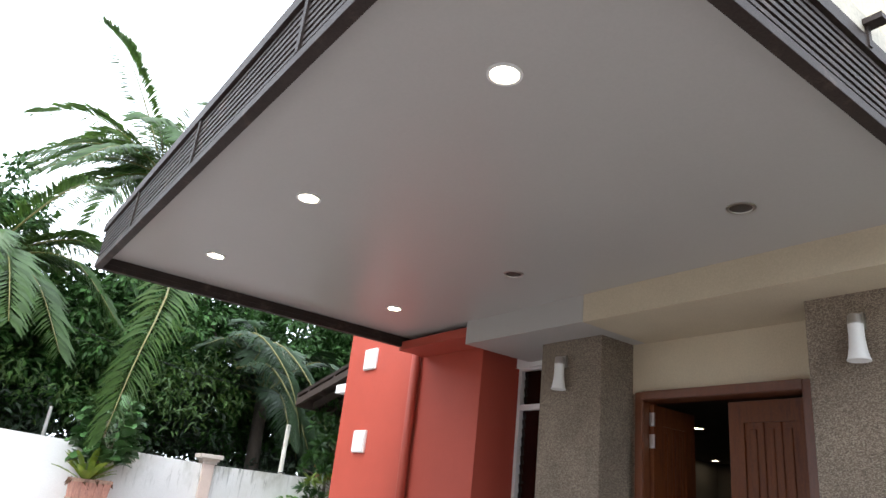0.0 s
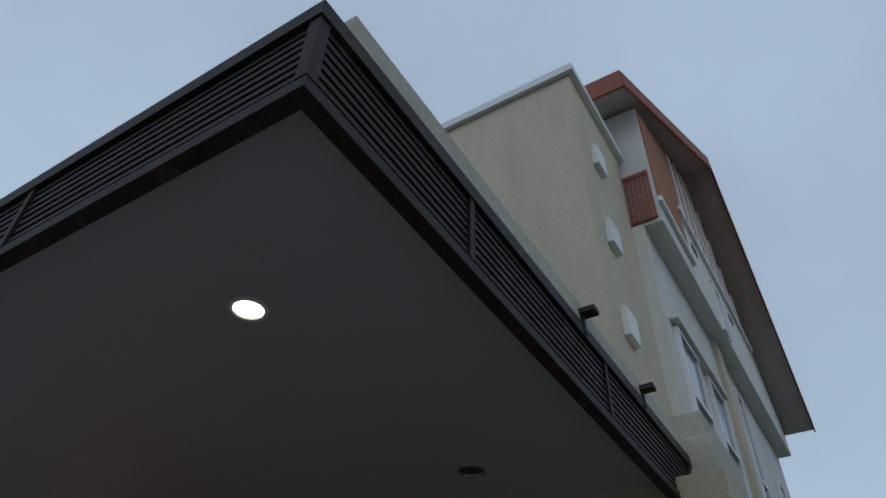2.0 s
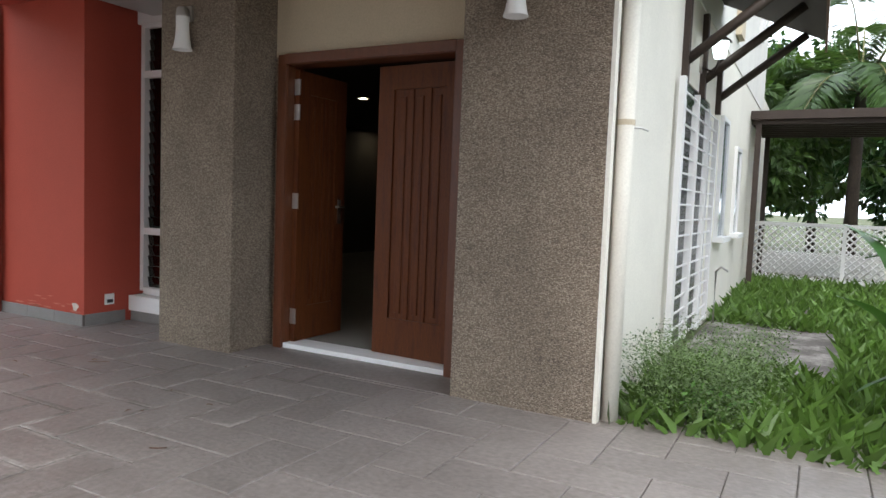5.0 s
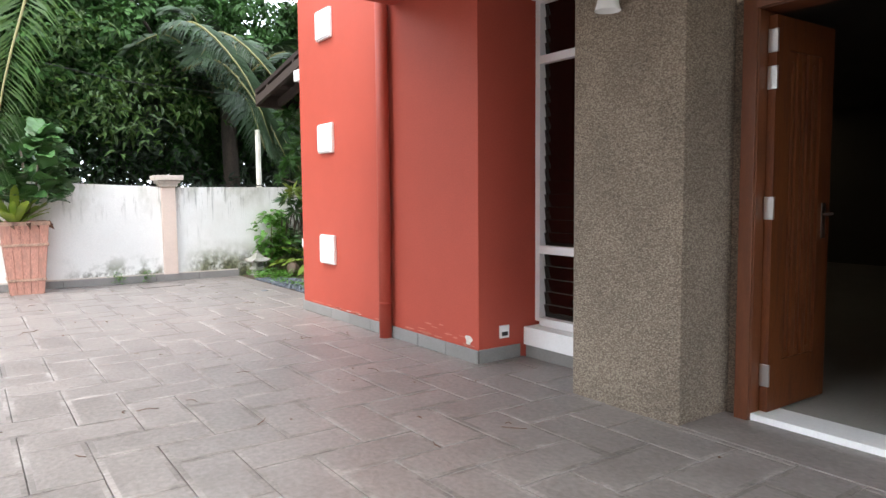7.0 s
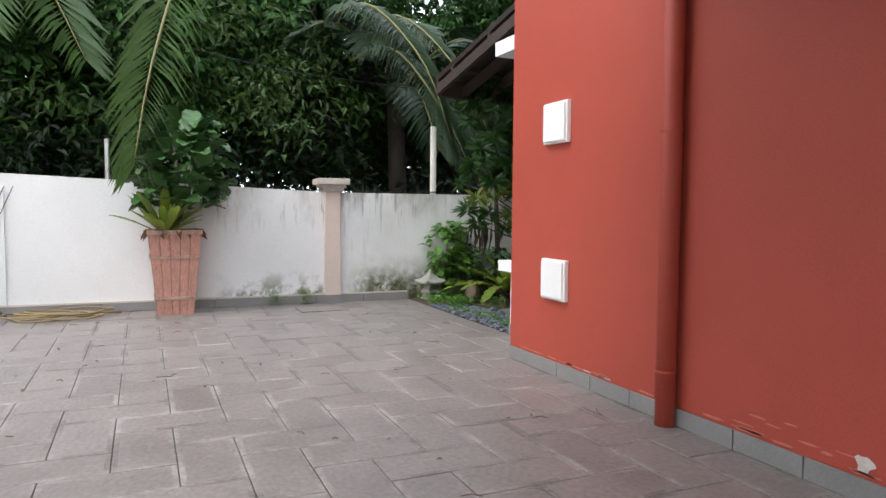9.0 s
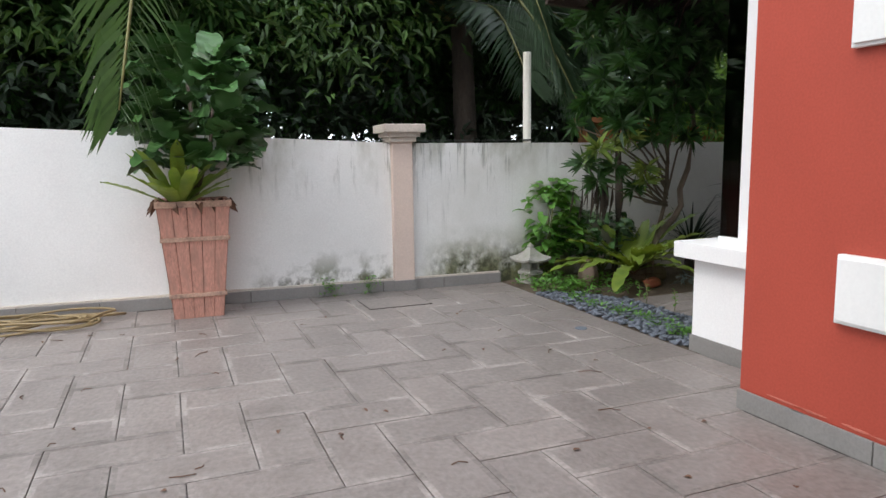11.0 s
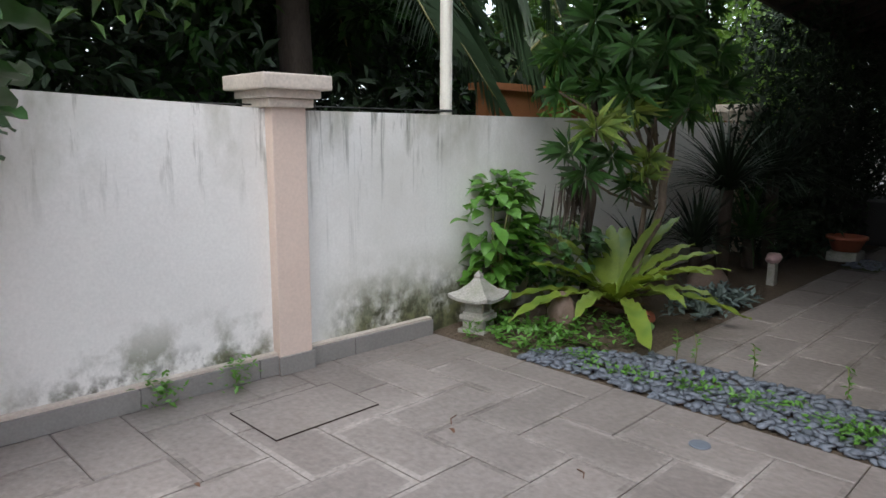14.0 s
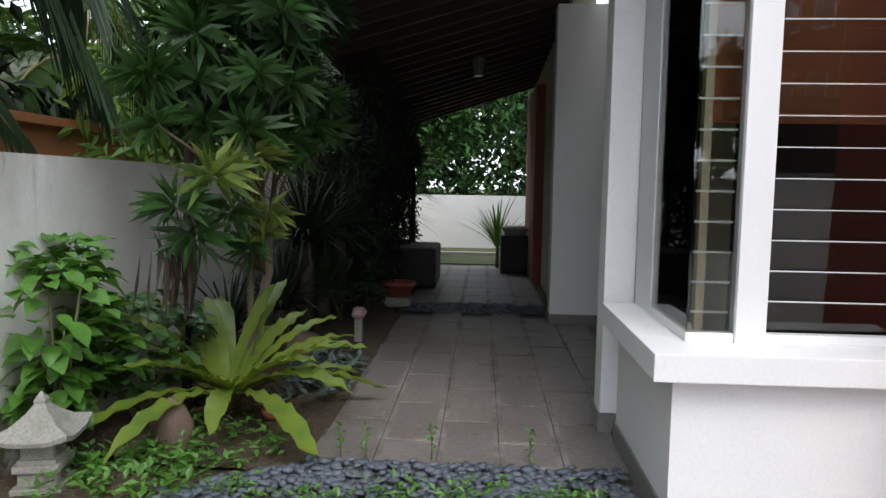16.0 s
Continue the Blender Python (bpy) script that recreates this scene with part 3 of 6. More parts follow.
    rail = part("railing", boxes((7.20, 7.236, 1.64, 2.0, 8.28, 8.34)), M_ROOFTILE, root, "orange slatted balcony railing")
    part("lower_rail", boxes((7.20, 7.236, 1.64, 2.0, 7.46, 7.5)), M_ROOFTILE, rail)
    for k in range(6):
        part("slat", boxes((7.205, 7.232, 1.645 + 0.06 * k, 1.685 + 0.06 * k, 7.5, 8.28)), M_ROOFTILE, rail)

    def slope(x0, ya, x1, yb, low, high, back, out=0.0):
        """A roof layer from one verge point to another, running back into the house."""
        bm = bmesh.new()
        q = [(x0, ya - out, rise(x0, low)), (x1, yb - out, rise(x1, low)), (x1, yb - out, rise(x1, high)), (x0, ya - out, rise(x0, high))]
        a = [bm.verts.new(p) for p in q]
        b = [bm.verts.new((p[0], back if back > 3 else p[1] + back, p[2])) for p in q]
        bm.faces.new(a)
        bm.faces.new(list(reversed(b)))
        for k in range(4):
            n = (k + 1) % 4
            bm.faces.new((a[n], a[k], b[k], b[n]))
        bmesh.ops.recalc_face_normals(bm, faces=bm.faces)
        return bm
    for x0, ya, x1, yb in ((6.57, 1.57, peak[0], 1.05), (peak[0], 1.05, 15.45, 1.05)):
        part("roof_slope", slope(x0, ya, x1, yb, 0.13, 0.33, 7.2), M_ROOFTILE, root, "red-brown tiled roof slope")
        part("verge_board", slope(x0, ya, x1, yb, 0.04, 0.36, 0.029, 0.03), M_ROOFTILE, root, "dark red barge board")
        part("soffit_board", slope(x0, ya + 0.002, x1, yb + 0.002, 0.10, 0.127, 3.2), M_SOFFIT, root, "pale soffit board")
    part("eave_board", boxes((6.53, 6.568, 1.55, 7.2, rise(6.57) - 0.02, rise(6.57) + 0.36)), M_ROOFTILE, root, "dark red eaves board")


M_TOWER = material("stained_cream_render", (0.62, 0.54, 0.40), 0.85, 0.2, 0.9, 50, 0.15, stretch=(1.4, 1.4, 0.35), second=(0.44, 0.37, 0.27), patch=(0.48, 0.75))
M_WING = material("pale_stained_render", (0.70, 0.69, 0.64), 0.85, 0.14, 0.9, 50, 0.12, stretch=(1.6, 1.6, 0.3), second=(0.52, 0.48, 0.39), patch=(0.55, 0.8))
M_SOFFIT = material("soffit_paint", (0.42, 0.37, 0.33), 0.8, 0.15)
M_GLASSTOWER = material("grey_window", (0.18, 0.22, 0.25), 0.1, 0.2, 1, 30, 0, gloss=0.8)
tower()


# ---- front doors ----
def door_leaf(width, height):
    """A panelled leaf from its hinge at the origin towards +y, 45 mm thick."""
    t = 0.045
    root = thing("front_door", "dark red-brown panelled hardwood front door leaf", "door", group="front door leaves")
    st = 0.135
    body = bmesh.new()
    for b in ((0, t, 0, st, 0, height), (0, t, width - st, width, 0, height), (0, t, st, width - st, 0, 0.27), (0, t, st, width - st, height - 0.17, height)):
        box(body, *b)
    part("stiles", body, M_WOOD, root)
    n = 3
    pw = (width - 2 * st) / n
    for i in range(n):
        y0, y1 = st + pw * i, st + pw * (i + 1)
        part("panel", boxes((0.016, t - 0.016, y0, y1, 0.27, height - 0.17)), M_WOOD, root)
        part("raised_field", boxes((0.005, t - 0.005, y0 + 0.045, y1 - 0.045, 0.31, height - 0.22), bevel=0.008), M_WOOD, root)
        if i:
            part("muntin", boxes((0.003, t - 0.003, y0 - 0.022, y0 + 0.022, 0.27, height - 0.17), bevel=0.006), M_WOOD, root)
    return root


DOOR_H = 2.10
left = door_leaf(0.60, DOOR_H)
tagged(left, "dark hardwood panelled front door leaf, swung open into the hall")
left.matrix_world = pose(5.46, 4.427, 0.045, 0, 0, -90)
for z in (0.2, 1.1, 1.78, 1.97):
    part("hinge", boxes((0.002, 0.056, -0.010, 0.004, z - 0.06, z + 0.06), bevel=0.003), M_STEEL, left, "polished steel butt hinge")
part("lock_plate", boxes((0.045, 0.051, 0.51, 0.55, 0.92, 1.12)), M_STEEL, left)
part("lever_handle", tube([(0.05, 0.53, 1.06), (0.095, 0.53, 1.06), (0.10, 0.42, 1.06)], 0.009), M_STEEL, left)
right = door_leaf(0.715, DOOR_H)
tagged(right, "red-brown panelled hardwood front door leaf, pushed nearly shut")
right.matrix_world = pose(5.52, 3.0, 0.045, 0, 0, -3)
part("edge_latch", boxes((0.012, 0.034, 0.715, 0.719, 0.98, 1.06)), M_STEEL, right)
frame_root = thing("door_1", "moulded reddish wooden frame of the double front door", "door frame", kind="structure")
part("jamb", boxes((5.38, 5.56, 4.43, 4.50, 0.0, 2.25), (5.365, 5.385, 4.435, 4.515, 0.0, 2.245), bevel=0.004), M_FRAMEWOOD, frame_root)
part("jamb", boxes((5.38, 5.56, 2.93, 3.0, 0.0, 2.25), (5.365, 5.385, 2.915, 2.995, 0.0, 2.245), bevel=0.004), M_FRAMEWOOD, frame_root)
part("head", boxes((5.38, 5.56, 3.0, 4.43, 2.17, 2.25), (5.36, 5.384, 2.99, 4.44, 2.175, 2.25), bevel=0.004), M_FRAMEWOOD, frame_root)
part("threshold", boxes((5.385, 5.6, 2.99, 4.45, 0.005, 0.042), bevel=0.004), M_WHITE, frame_root, "white stone threshold")
switch = thing("switch_plate", "small white switch plate on the hall wall", "switch", (13.985, 9.15, 0.98))
part("plate", boxes((-0.012, 0.01, -0.12, 0.12, -0.07, 0.07), bevel=0.004), M_PLASTIC, switch)


# ---- tall louvre window ----
def louvre_window(name, x, y0, y1, levels, blade, label):
    root = thing(name, label, "window", kind="structure")
    z0, z1 = levels[0], levels[-1]
    for a, b in ((y0, y0 + 0.05), (y1 - 0.05, y1)):
        part("stile", boxes((x, x + 0.07, a, b, z0, z1), bevel=0.004), M_ALU, root)
    for z in levels:
        part("rail", boxes((x - 0.002, x + 0.072, y0 + 0.05, y1 - 0.05, z - 0.03, z + 0.03), bevel=0.004), M_ALU, root)
    m = mesh_of(boxes((-0.05, 0.05, y0 + 0.055, y1 - 0.055, -0.003, 0.003)), "louvre_blade", blade)
    for a, b in zip(levels, levels[1:]):
        k = max(1, round((b - a - 0.06) / 0.098))
        for i in range(k):
            o = part("louvre_blade", m, blade, root)
            part("blade_edge", boxes((0.048, 0.052, y0 + 0.055, y1 - 0.055, -0.005, 0.005)), M_SKIRT, o)
            o.matrix_basis = pose(x + 0.055, 0, a + 0.03 + (b - a - 0.06) * (i + 0.5) / k, 0, 80, 0)
    part("pane", boxes((x + 0.09, x + 0.096, y0 + 0.04, y1 - 0.04, z0, z1)), M_GLASS, root, "dark glass pane").visible_shadow = False
    return root


louvre_window("window_1", 5.53, 5.38, 6.29, (0.26, 0.81, 2.22, 2.66), M_GLASSDARK, "tall white aluminium window with dark glass louvres")
# two added sheets painting the indoor shade seen through the tall window
structure("window_shade_sheet", boxes((5.64, 6.40, 6.272, 6.288, 0.2, 2.66)), M_DARKSHEET, "near-black sheet inside the tall window, added for the shade indoors", category="curtain")
structure("window_backing", boxes((6.4, 6.45, 5.4, 6.29, 0.03, 2.7)), M_DARKSHEET, "near-black brown sheet behind the tall window, added for the shade indoors", category="curtain")


# ---- wall vents, sconces, pipe, socket ----
def wall_vent(x, y, z):
    root = thing("wall_vent", "square white louvred ventilation block on the red wall", "vent", (x, y, z), "wall vents")
    part("block", boxes((-0.035, 0.0, -0.15, 0.15, -0.145, 0.145), bevel=0.006), M_PLASTIC, root)
    part("cover", boxes((-0.05, -0.035, -0.135, 0.135, -0.13, 0.13), bevel=0.005), M_PLASTIC, root)


for z in (0.69, 1.80, 2.91):
    wall_vent(4.99, 8.74, z)


def sconce(y):
    root = thing("wall_sconce", "white flared wall lamp on the pebble-dash pillar", "wall lamp", (5.0, y, 2.23), "entrance wall lamps")
    part("mount", boxes((-0.03, 0.0, -0.035, 0.035, 0.22, 0.33), bevel=0.006), M_STEEL, root)
    prof = ((0.0, 0.072), (0.03, 0.062), (0.09, 0.052), (0.16, 0.047), (0.24, 0.048))
    bm = ring_stack([circle(-0.075, 0, z, r, 20) for z, r in prof], caps=False)
    for f in bm.faces:
        f.smooth = True
    part("shade", bm, M_PLASTIC, root, "frosted white flared shade")
    part("cap", ring_stack([circle(-0.075, 0, 0.24, 0.05, 20), circle(-0.075, 0, 0.30, 0.042, 20), circle(-0.075, 0, 0.31, 0.03, 20)]), M_STEEL, root)


sconce(5.05)
sconce(2.39)
pipe = thing("drain_pipe", "red painted rainwater pipe on the red wall", "pipe", (4.925, 7.53, 0))
bm = ring_stack([circle(0, 0, z, 0.055, 20) for z in (0, 1.4, 2.85)])
for f in bm.faces:
    f.smooth = len(f.verts) == 4
part("tube", bm, M_RED, pipe)
for z in (0.30, 1.62):
    part("collar", ring_stack([circle(0, 0, z, 0.06, 20), circle(0, 0, z + 0.012, 0.06, 20)]), M_RED, pipe)
pipe2 = thing("drain_pipe", "cream painted rainwater pipe at the pillar corner", "pipe", (5.12, 1.795, 0))
bm = ring_stack([circle(0, 0, z, 0.048, 20) for z in (0, 1.4, 2.71)])
for f in bm.faces:
    f.smooth = len(f.verts) == 4
part("tube", bm, M_PALE, pipe2)
part("clip", tube([(0.0, 0, 1.63), (0.05, -0.075, 1.63), (0.10, -0.10, 1.62)], 0.006), M_STEEL, pipe2)
part("collar", ring_stack([circle(0, 0, 1.64, 0.052, 20), circle(0, 0, 1.67, 0.052, 20)]), M_CREAM, pipe2)
structure("pillar_edge", boxes((5.0, 5.06, 1.835, 1.858, -0.03, 2.71)), M_PALE, "cream plaster edge strip on the pillar", category="trim")
socket = thing("wall_socket", "white weatherproof socket on the red wall return", "socket", (5.225, 6.3, 0.21))
part("plate", boxes((-0.045, 0.045, -0.014, 0.0, -0.048, 0.048), bevel=0.004), M_PLASTIC, socket)
part("outlet", boxes((-0.028, 0.028, -0.017, -0.013, -0.03, 0.0)), M_BLACK, socket)


# ---- boundary wall ----
BW = Matrix.Translation((0, 13.22, 0)) @ Matrix.Rotation(math.atan(-0.045), 4, "Z")


def bw(name, bs, mat, label="", parent=None, category="", bevel=0.0):
    o = structure(name, boxes(*bs, bevel=bevel), mat, label, parent, category)
    o.matrix_basis = BW
    return o


bm = ring_stack([[(x, 0, -0.05), (x, 0.14, -0.05), (x, 0.14, z), (x, 0, z)] for x, z in ((-8, 1.93), (4.47, 1.375), (17.2, 1.34))])
bmesh.ops.recalc_face_normals(bm, faces=bm.faces)
structure("wall_boundary", bm, M_WALL, "white boundary wall with dark algae runs and green damp stains", category="wall").matrix_basis = BW
curb = bw("baseboard_boundary", [(-8, 5.45, -0.045, 0, -0.03, 0.09)], M_JOINT, "grey tile kerb along the boundary wall", category="skirting")
kerb_mesh = mesh_of(boxes((-0.297, 0.297, -0.052, 0.0, 0, 0.10), bevel=0.004), "kerb_tile", M_SKIRT)
for i in range(14):
    o = part("kerb_tile", kerb_mesh, M_SKIRT, curb)
    o.location = (5.15 - 0.6 * i, 0, 0)


bw("kerb_fillet", [(-8, 4.36, -0.042, -0.001, 0.101, 0.116), (4.56, 5.44, -0.042, -0.001, 0.101, 0.113)], M_CAP, "rough pale mortar fillet on top of the kerb tiles", category="trim")


def pilaster(x):
    root = thing("wall_pilaster", "pink-beige pilaster with a stepped cap on the boundary wall", "pilaster", group="boundary pilasters", kind="structure")
    root.matrix_basis = BW @ Matrix.Translation((x, 0, 0))
    part("shaft", boxes((-0.097, 0.097, -0.07, 0.15, 0, 1.40), bevel=0.006), M_PILASTER, root)
    part("foot", boxes((-0.107, 0.107, -0.085, -0.071, 0, 0.10), bevel=0.003), M_SKIRT, root)
    part("neck", boxes((-0.128, 0.128, -0.10, 0.18, 1.385, 1.43), (-0.155, 0.155, -0.13, 0.21, 1.43, 1.47), bevel=0.006), M_CAP, root)
    part("cap", boxes((-0.195, 0.195, -0.175, 0.255, 1.47, 1.545), bevel=0.01), M_CAP, root, "weathered cast cap")


for x in (4.455, 9.75):
    pilaster(x)
# orange wall of the next plot, and the wall across the far end
structure("wall_neighbour", boxes((7.05, 20, 13.9, 14.05, -0.05, 1.62), (7.0, 20, 13.85, 14.1, 1.62, 1.68)), M_ORANGE, "orange rendered wall of the next plot", category="wall")
structure("wall_far", boxes((17.2, 17.35, 2.0, 14, -0.05, 1.08)), M_WALL, "white weathered wall at the end of the side passage", category="wall")
structure("kerb_far", boxes((15.6, 15.75, 10.2, 13, -0.05, 0.06)), M_CONC, "low concrete kerb before the far lawn", category="kerb")
structure("wall_back_right", boxes((17.0, 17.2, -6, 2.0, -0.05, 0.4)), M_WHITE, "low white wall behind the lattice fence", category="wall")


# ---- bay window and side passage ----
structure("wall_bay", boxes((5.49, 5.66, 9.402, 10.30, -0.03, 0.60), (5.66, 6.45, 10.14, 10.30, -0.03, 0.60)), M_WHITE, "white painted wall below the bay window", category="wall")
structure("bay_skirting", boxes((5.478, 5.488, 9.41, 10.31, -0.03, 0.10), (5.49, 6.45, 10.302, 10.312, -0.03, 0.10)), M_SKIRT, "grey tile skirting round the bay", category="skirting")
structure("bay_sill", boxes((5.40, 5.70, 9.402, 10.39, 0.60, 0.70), (5.70, 6.45, 10.1, 10.39, 0.60, 0.70), bevel=0.004), M_WHITE, "thick white window sill round the bay", category="sill")
structure("bay_head", boxes((5.36, 6.5, 9.402, 10.42, 2.62, 2.75)), M_WHITE, "white concrete hood above the bay window", category="lintel")
structure("wall_bay_over", boxes((5.5, 6.5, 9.402, 10.3, 2.75, 6.6)), M_WHITE, "white wall above the bay", category="wall")
bay = thing("window_2", "white aluminium corner bay window with clear glass louvres", "window", kind="structure")
for b in ((5.59, 5.66, 9.945, 10.055), (5.60, 5.66, 9.41, 9.46), (6.15, 6.44, 10.16, 10.23)):
    part("stile", boxes((*b, 0.70, 2.62), bevel=0.004), M_ALU, bay)
for z in (0.70, 2.56):
    part("rail", boxes((5.605, 5.655, 9.46, 9.945, z, z + 0.035), (5.605, 5.655, 10.055, 10.23, z, z + 0.035), (5.655, 6.15, 10.18, 10.23, z, z + 0.035), bevel=0.004), M_ALU, bay)
part("pane", boxes((5.615, 5.621, 10.055, 10.225, 0.735, 2.56)), M_GLASS, bay).visible_shadow = False
part("inner_post", boxes((5.70, 5.73, 10.14, 10.17, 0.70, 2.60)), M_CREAM, bay, "tan inner corner post")
part("pane", boxes((5.622, 6.15, 10.219, 10.225, 0.735, 2.56)), M_GLASS, bay).visible_shadow = False
blade = mesh_of(boxes((-0.052, 0.052, 9.465, 9.94, -0.003, 0.003)), "louvre_blade", M_GLASS)
edge = mesh_of(boxes((-0.056, -0.0525, 9.465, 9.94, -0.004, 0.004)), "blade_edge", M_ALU)
for i in range(16):
    o = part("louvre_blade", blade, M_GLASS, bay)
    o.matrix_basis = pose(5.635, 0, 0.80 + 0.113 * i, 0, 86, 0)
    part("blade_edge", edge, M_ALU, o)
structure("bay_blind", boxes((5.80, 5.815, 9.42, 10.12, 1.52, 2.6)), M_BLIND, "half-lowered red-brown bamboo blind inside the bay", category="blind")
# two near-black sheets painting the shade inside the bay
structure("bay_back", boxes((6.9, 6.95, 9.40, 10.05, 0.0, 2.75)), M_DARKSHEET, "near-black sheet standing for the unlit room behind the bay window", category="wall")
structure("bay_side", boxes((5.67, 6.9, 9.404, 9.416, 0.0, 2.62)), M_DARKSHEET, "near-black sheet over the red return inside the bay, for the shade indoors", category="wall")
for i in range(14):
    part("blade_edge", boxes((5.66, 5.664, 10.06, 10.2, 0.80 + 0.113 * i, 0.808 + 0.113 * i)), M_ALU, bay)
structure("wall_bay_return", boxes((6.44, 6.62, 10.05, 10.2, 0.7, 2.9), (6.455, 6.62, 10.05, 10.2, -0.03, 0.7)), M_WHITE, "white wall beside the bay window", category="wall")
post = thing("passage_post", "square white post with a grey skirting at the passage", "post", (6.58, 10.36, 0), kind="structure")
part("shaft", boxes((0, 0.18, -0.155, 0.0, 0, 2.95), bevel=0.005), M_WHITE, post)
part("skirting", boxes((-0.012, 0.192, -0.155, 0.012, 0, 0.10), bevel=0.003), M_SKIRT, post)
structure("wall_passage", boxes((6.76, 9.42, 9.68, 9.82, -0.03, 3.1), (9.652, 14.2, 9.98, 10.2, -0.03, 3.1)), M_CREAM, "cream house wall along the covered side passage", category="wall")
structure("passage_pillar", boxes((9.42, 9.65, 9.82, 10.35, -0.03, 2.9)), M_WHITE, "white pillar at the passage", category="pillar")
structure("passage_pillar_foot", boxes((9.405, 9.66, 9.84, 10.362, -0.03, 0.09)), M_SKIRT, "grey skirting of the pillar", category="skirting")
structure("wall_passage_end", boxes((12.2, 14.0, 10.2, 10.32, -0.03, 2.6)), M_ROOFTILE, "brown tiled wall end at the passage", category="wall")
grille = thing("folding_grille", "dark folding security grille on the passage door", "grille", (9.0, 9.84, 0))
for i in range(14):
    part("bar", boxes((-1.9 + 0.16 * i, -1.88 + 0.16 * i, 0.0, 0.02, 0.05, 2.2)), M_FASCIA, grille)
for z in (0.05, 1.1, 2.2):
    part("rail", boxes((-1.95, 0.3, 0.02, 0.035, z, z + 0.03)), M_FASCIA, grille)


def canopy():
    root = thing("passage_canopy", "dark timber lean-to canopy with battens over the side passage", "canopy")
    a0, a1 = Vector((5.55, 12.25, 2.62)), Vector((14.2, 12.45, 2.18))
    b0, b1 = Vector((5.75, 10.0, 3.25)), Vector((14.2, 10.0, 2.95))

    def at(u, v, dz=0.0):
        return tuple(a0.lerp(a1, u).lerp(b0.lerp(b1, u), v) + Vector((0, 0, dz)))

    def bar(u0, v0, u1, v1, w, z0, z1, across):
        bm = bmesh.new()
        du, dv = (0, w) if across else (w, 0)
        p = [at(u0, v0, z0), at(u1, v1, z0), at(u1 + du, v1 + dv, z0), at(u0 + du, v0 + dv, z0)]
        p += [at(u0, v0, z1), at(u1, v1, z1), at(u1 + du, v1 + dv, z1), at(u0 + du, v0 + dv, z1)]
        vs = [bm.verts.new(q) for q in p]
        for q in ((3, 2, 1, 0), (4, 5, 6, 7), (0, 1, 5, 4), (1, 2, 6, 5), (2, 3, 7, 6), (3, 0, 4, 7)):
            bm.faces.new([vs[i] for i in q])
        bmesh.ops.recalc_face_normals(bm, faces=bm.faces)
        return bm
    part("roof_sheet", bar(0, 0, 1, 0, 1.0, 0.10, 0.16, True), M_FASCIA, root, "brown roof covering")
    for k in (1, 4, 7):
        part("batten", bar(0.0, 0.03 + 0.115 * k, 1.0, 0.03 + 0.115 * k, 0.02, 0.055, 0.098, True), M_CANOPY, root)
    for k in range(27):
        u = 0.0 + 0.038 * k
        part("rafter", bar(u, 0.0, u, 1.0, 0.006, -0.06, 0.055, False), M_CANOPY, root)
    part("fascia_board", bar(0, -0.012, 1, -0.012, 0.012, -0.08, 0.17, True), M_CANOPY, root)
    lamp = thing("hanging_lantern", "dark metal lantern hanging under the canopy", "lantern", at(0.55, 0.55, -0.06))
    part("body", ring_stack([circle(0, 0, -0.30, 0.05, 6), circle(0, 0, -0.14, 0.075, 6), circle(0, 0, -0.10, 0.03, 6)]), M_STEEL, lamp)
    part("chain", tube([(0, 0, -0.10), (0, 0, 0.0)], 0.006, 5), M_FASCIA, lamp)


M_CANOPY = material("dark_timber", (0.045, 0.030, 0.023), 0.7, 0.35, 3, 50, 0.2)
canopy()


# ---- plants ----
def rnd(seed):
    return np.random.RandomState(seed)


def frames_of(d, spin):
    """Unit side and normal vectors for rows of unit directions d, turned by spin."""
    up = np.where(np.abs(d[:, 2:3]) > 0.95, np.array([[1.0, 0, 0]]), np.array([[0, 0, 1.0]]))
    s = np.cross(d, up)
    s /= np.linalg.norm(s, axis=1, keepdims=True)
    n = np.cross(s, d)
    c, q = np.cos(spin)[:, None], np.sin(spin)[:, None]
    return s * c + n * q, n * c - s * q


def leaf_cloud(pos, d, length, width, spin, droop=0.25):
    """Folded four-sided leaves: arrays of base, direction, length and width."""
    side, nor = frames_of(d, spin)
    L, W = length[:, None], width[:, None]
    tip = pos + d * L - nor * L * droop
    mid = pos + d * L * 0.45 + nor * L * 0.06
    a, b = mid + side * W * 0.5 - nor * W * 0.12, mid - side * W * 0.5 - nor * W * 0.12
    k = len(pos)
    v = np.stack([pos, a, tip, b], 1).reshape(-1, 3)
    i = np.arange(k) * 4
    f = np.concatenate([np.stack([i, i + 1, i + 2], 1), np.stack([i, i + 2, i + 3], 1)])
    return v, f


def leaves_object(name, sets, mat, parent, label=""):
    vs, fs, o = [], [], 0
    for v, f in sets:
        vs.append(v)
        fs.append(f + o)
        o += len(v)
    return soup(name, np.concatenate(vs).tolist(), np.concatenate(fs).tolist(), mat, parent, label)


def unit(v):
    return v / np.maximum(np.linalg.norm(v, axis=1, keepdims=True), 1e-6)


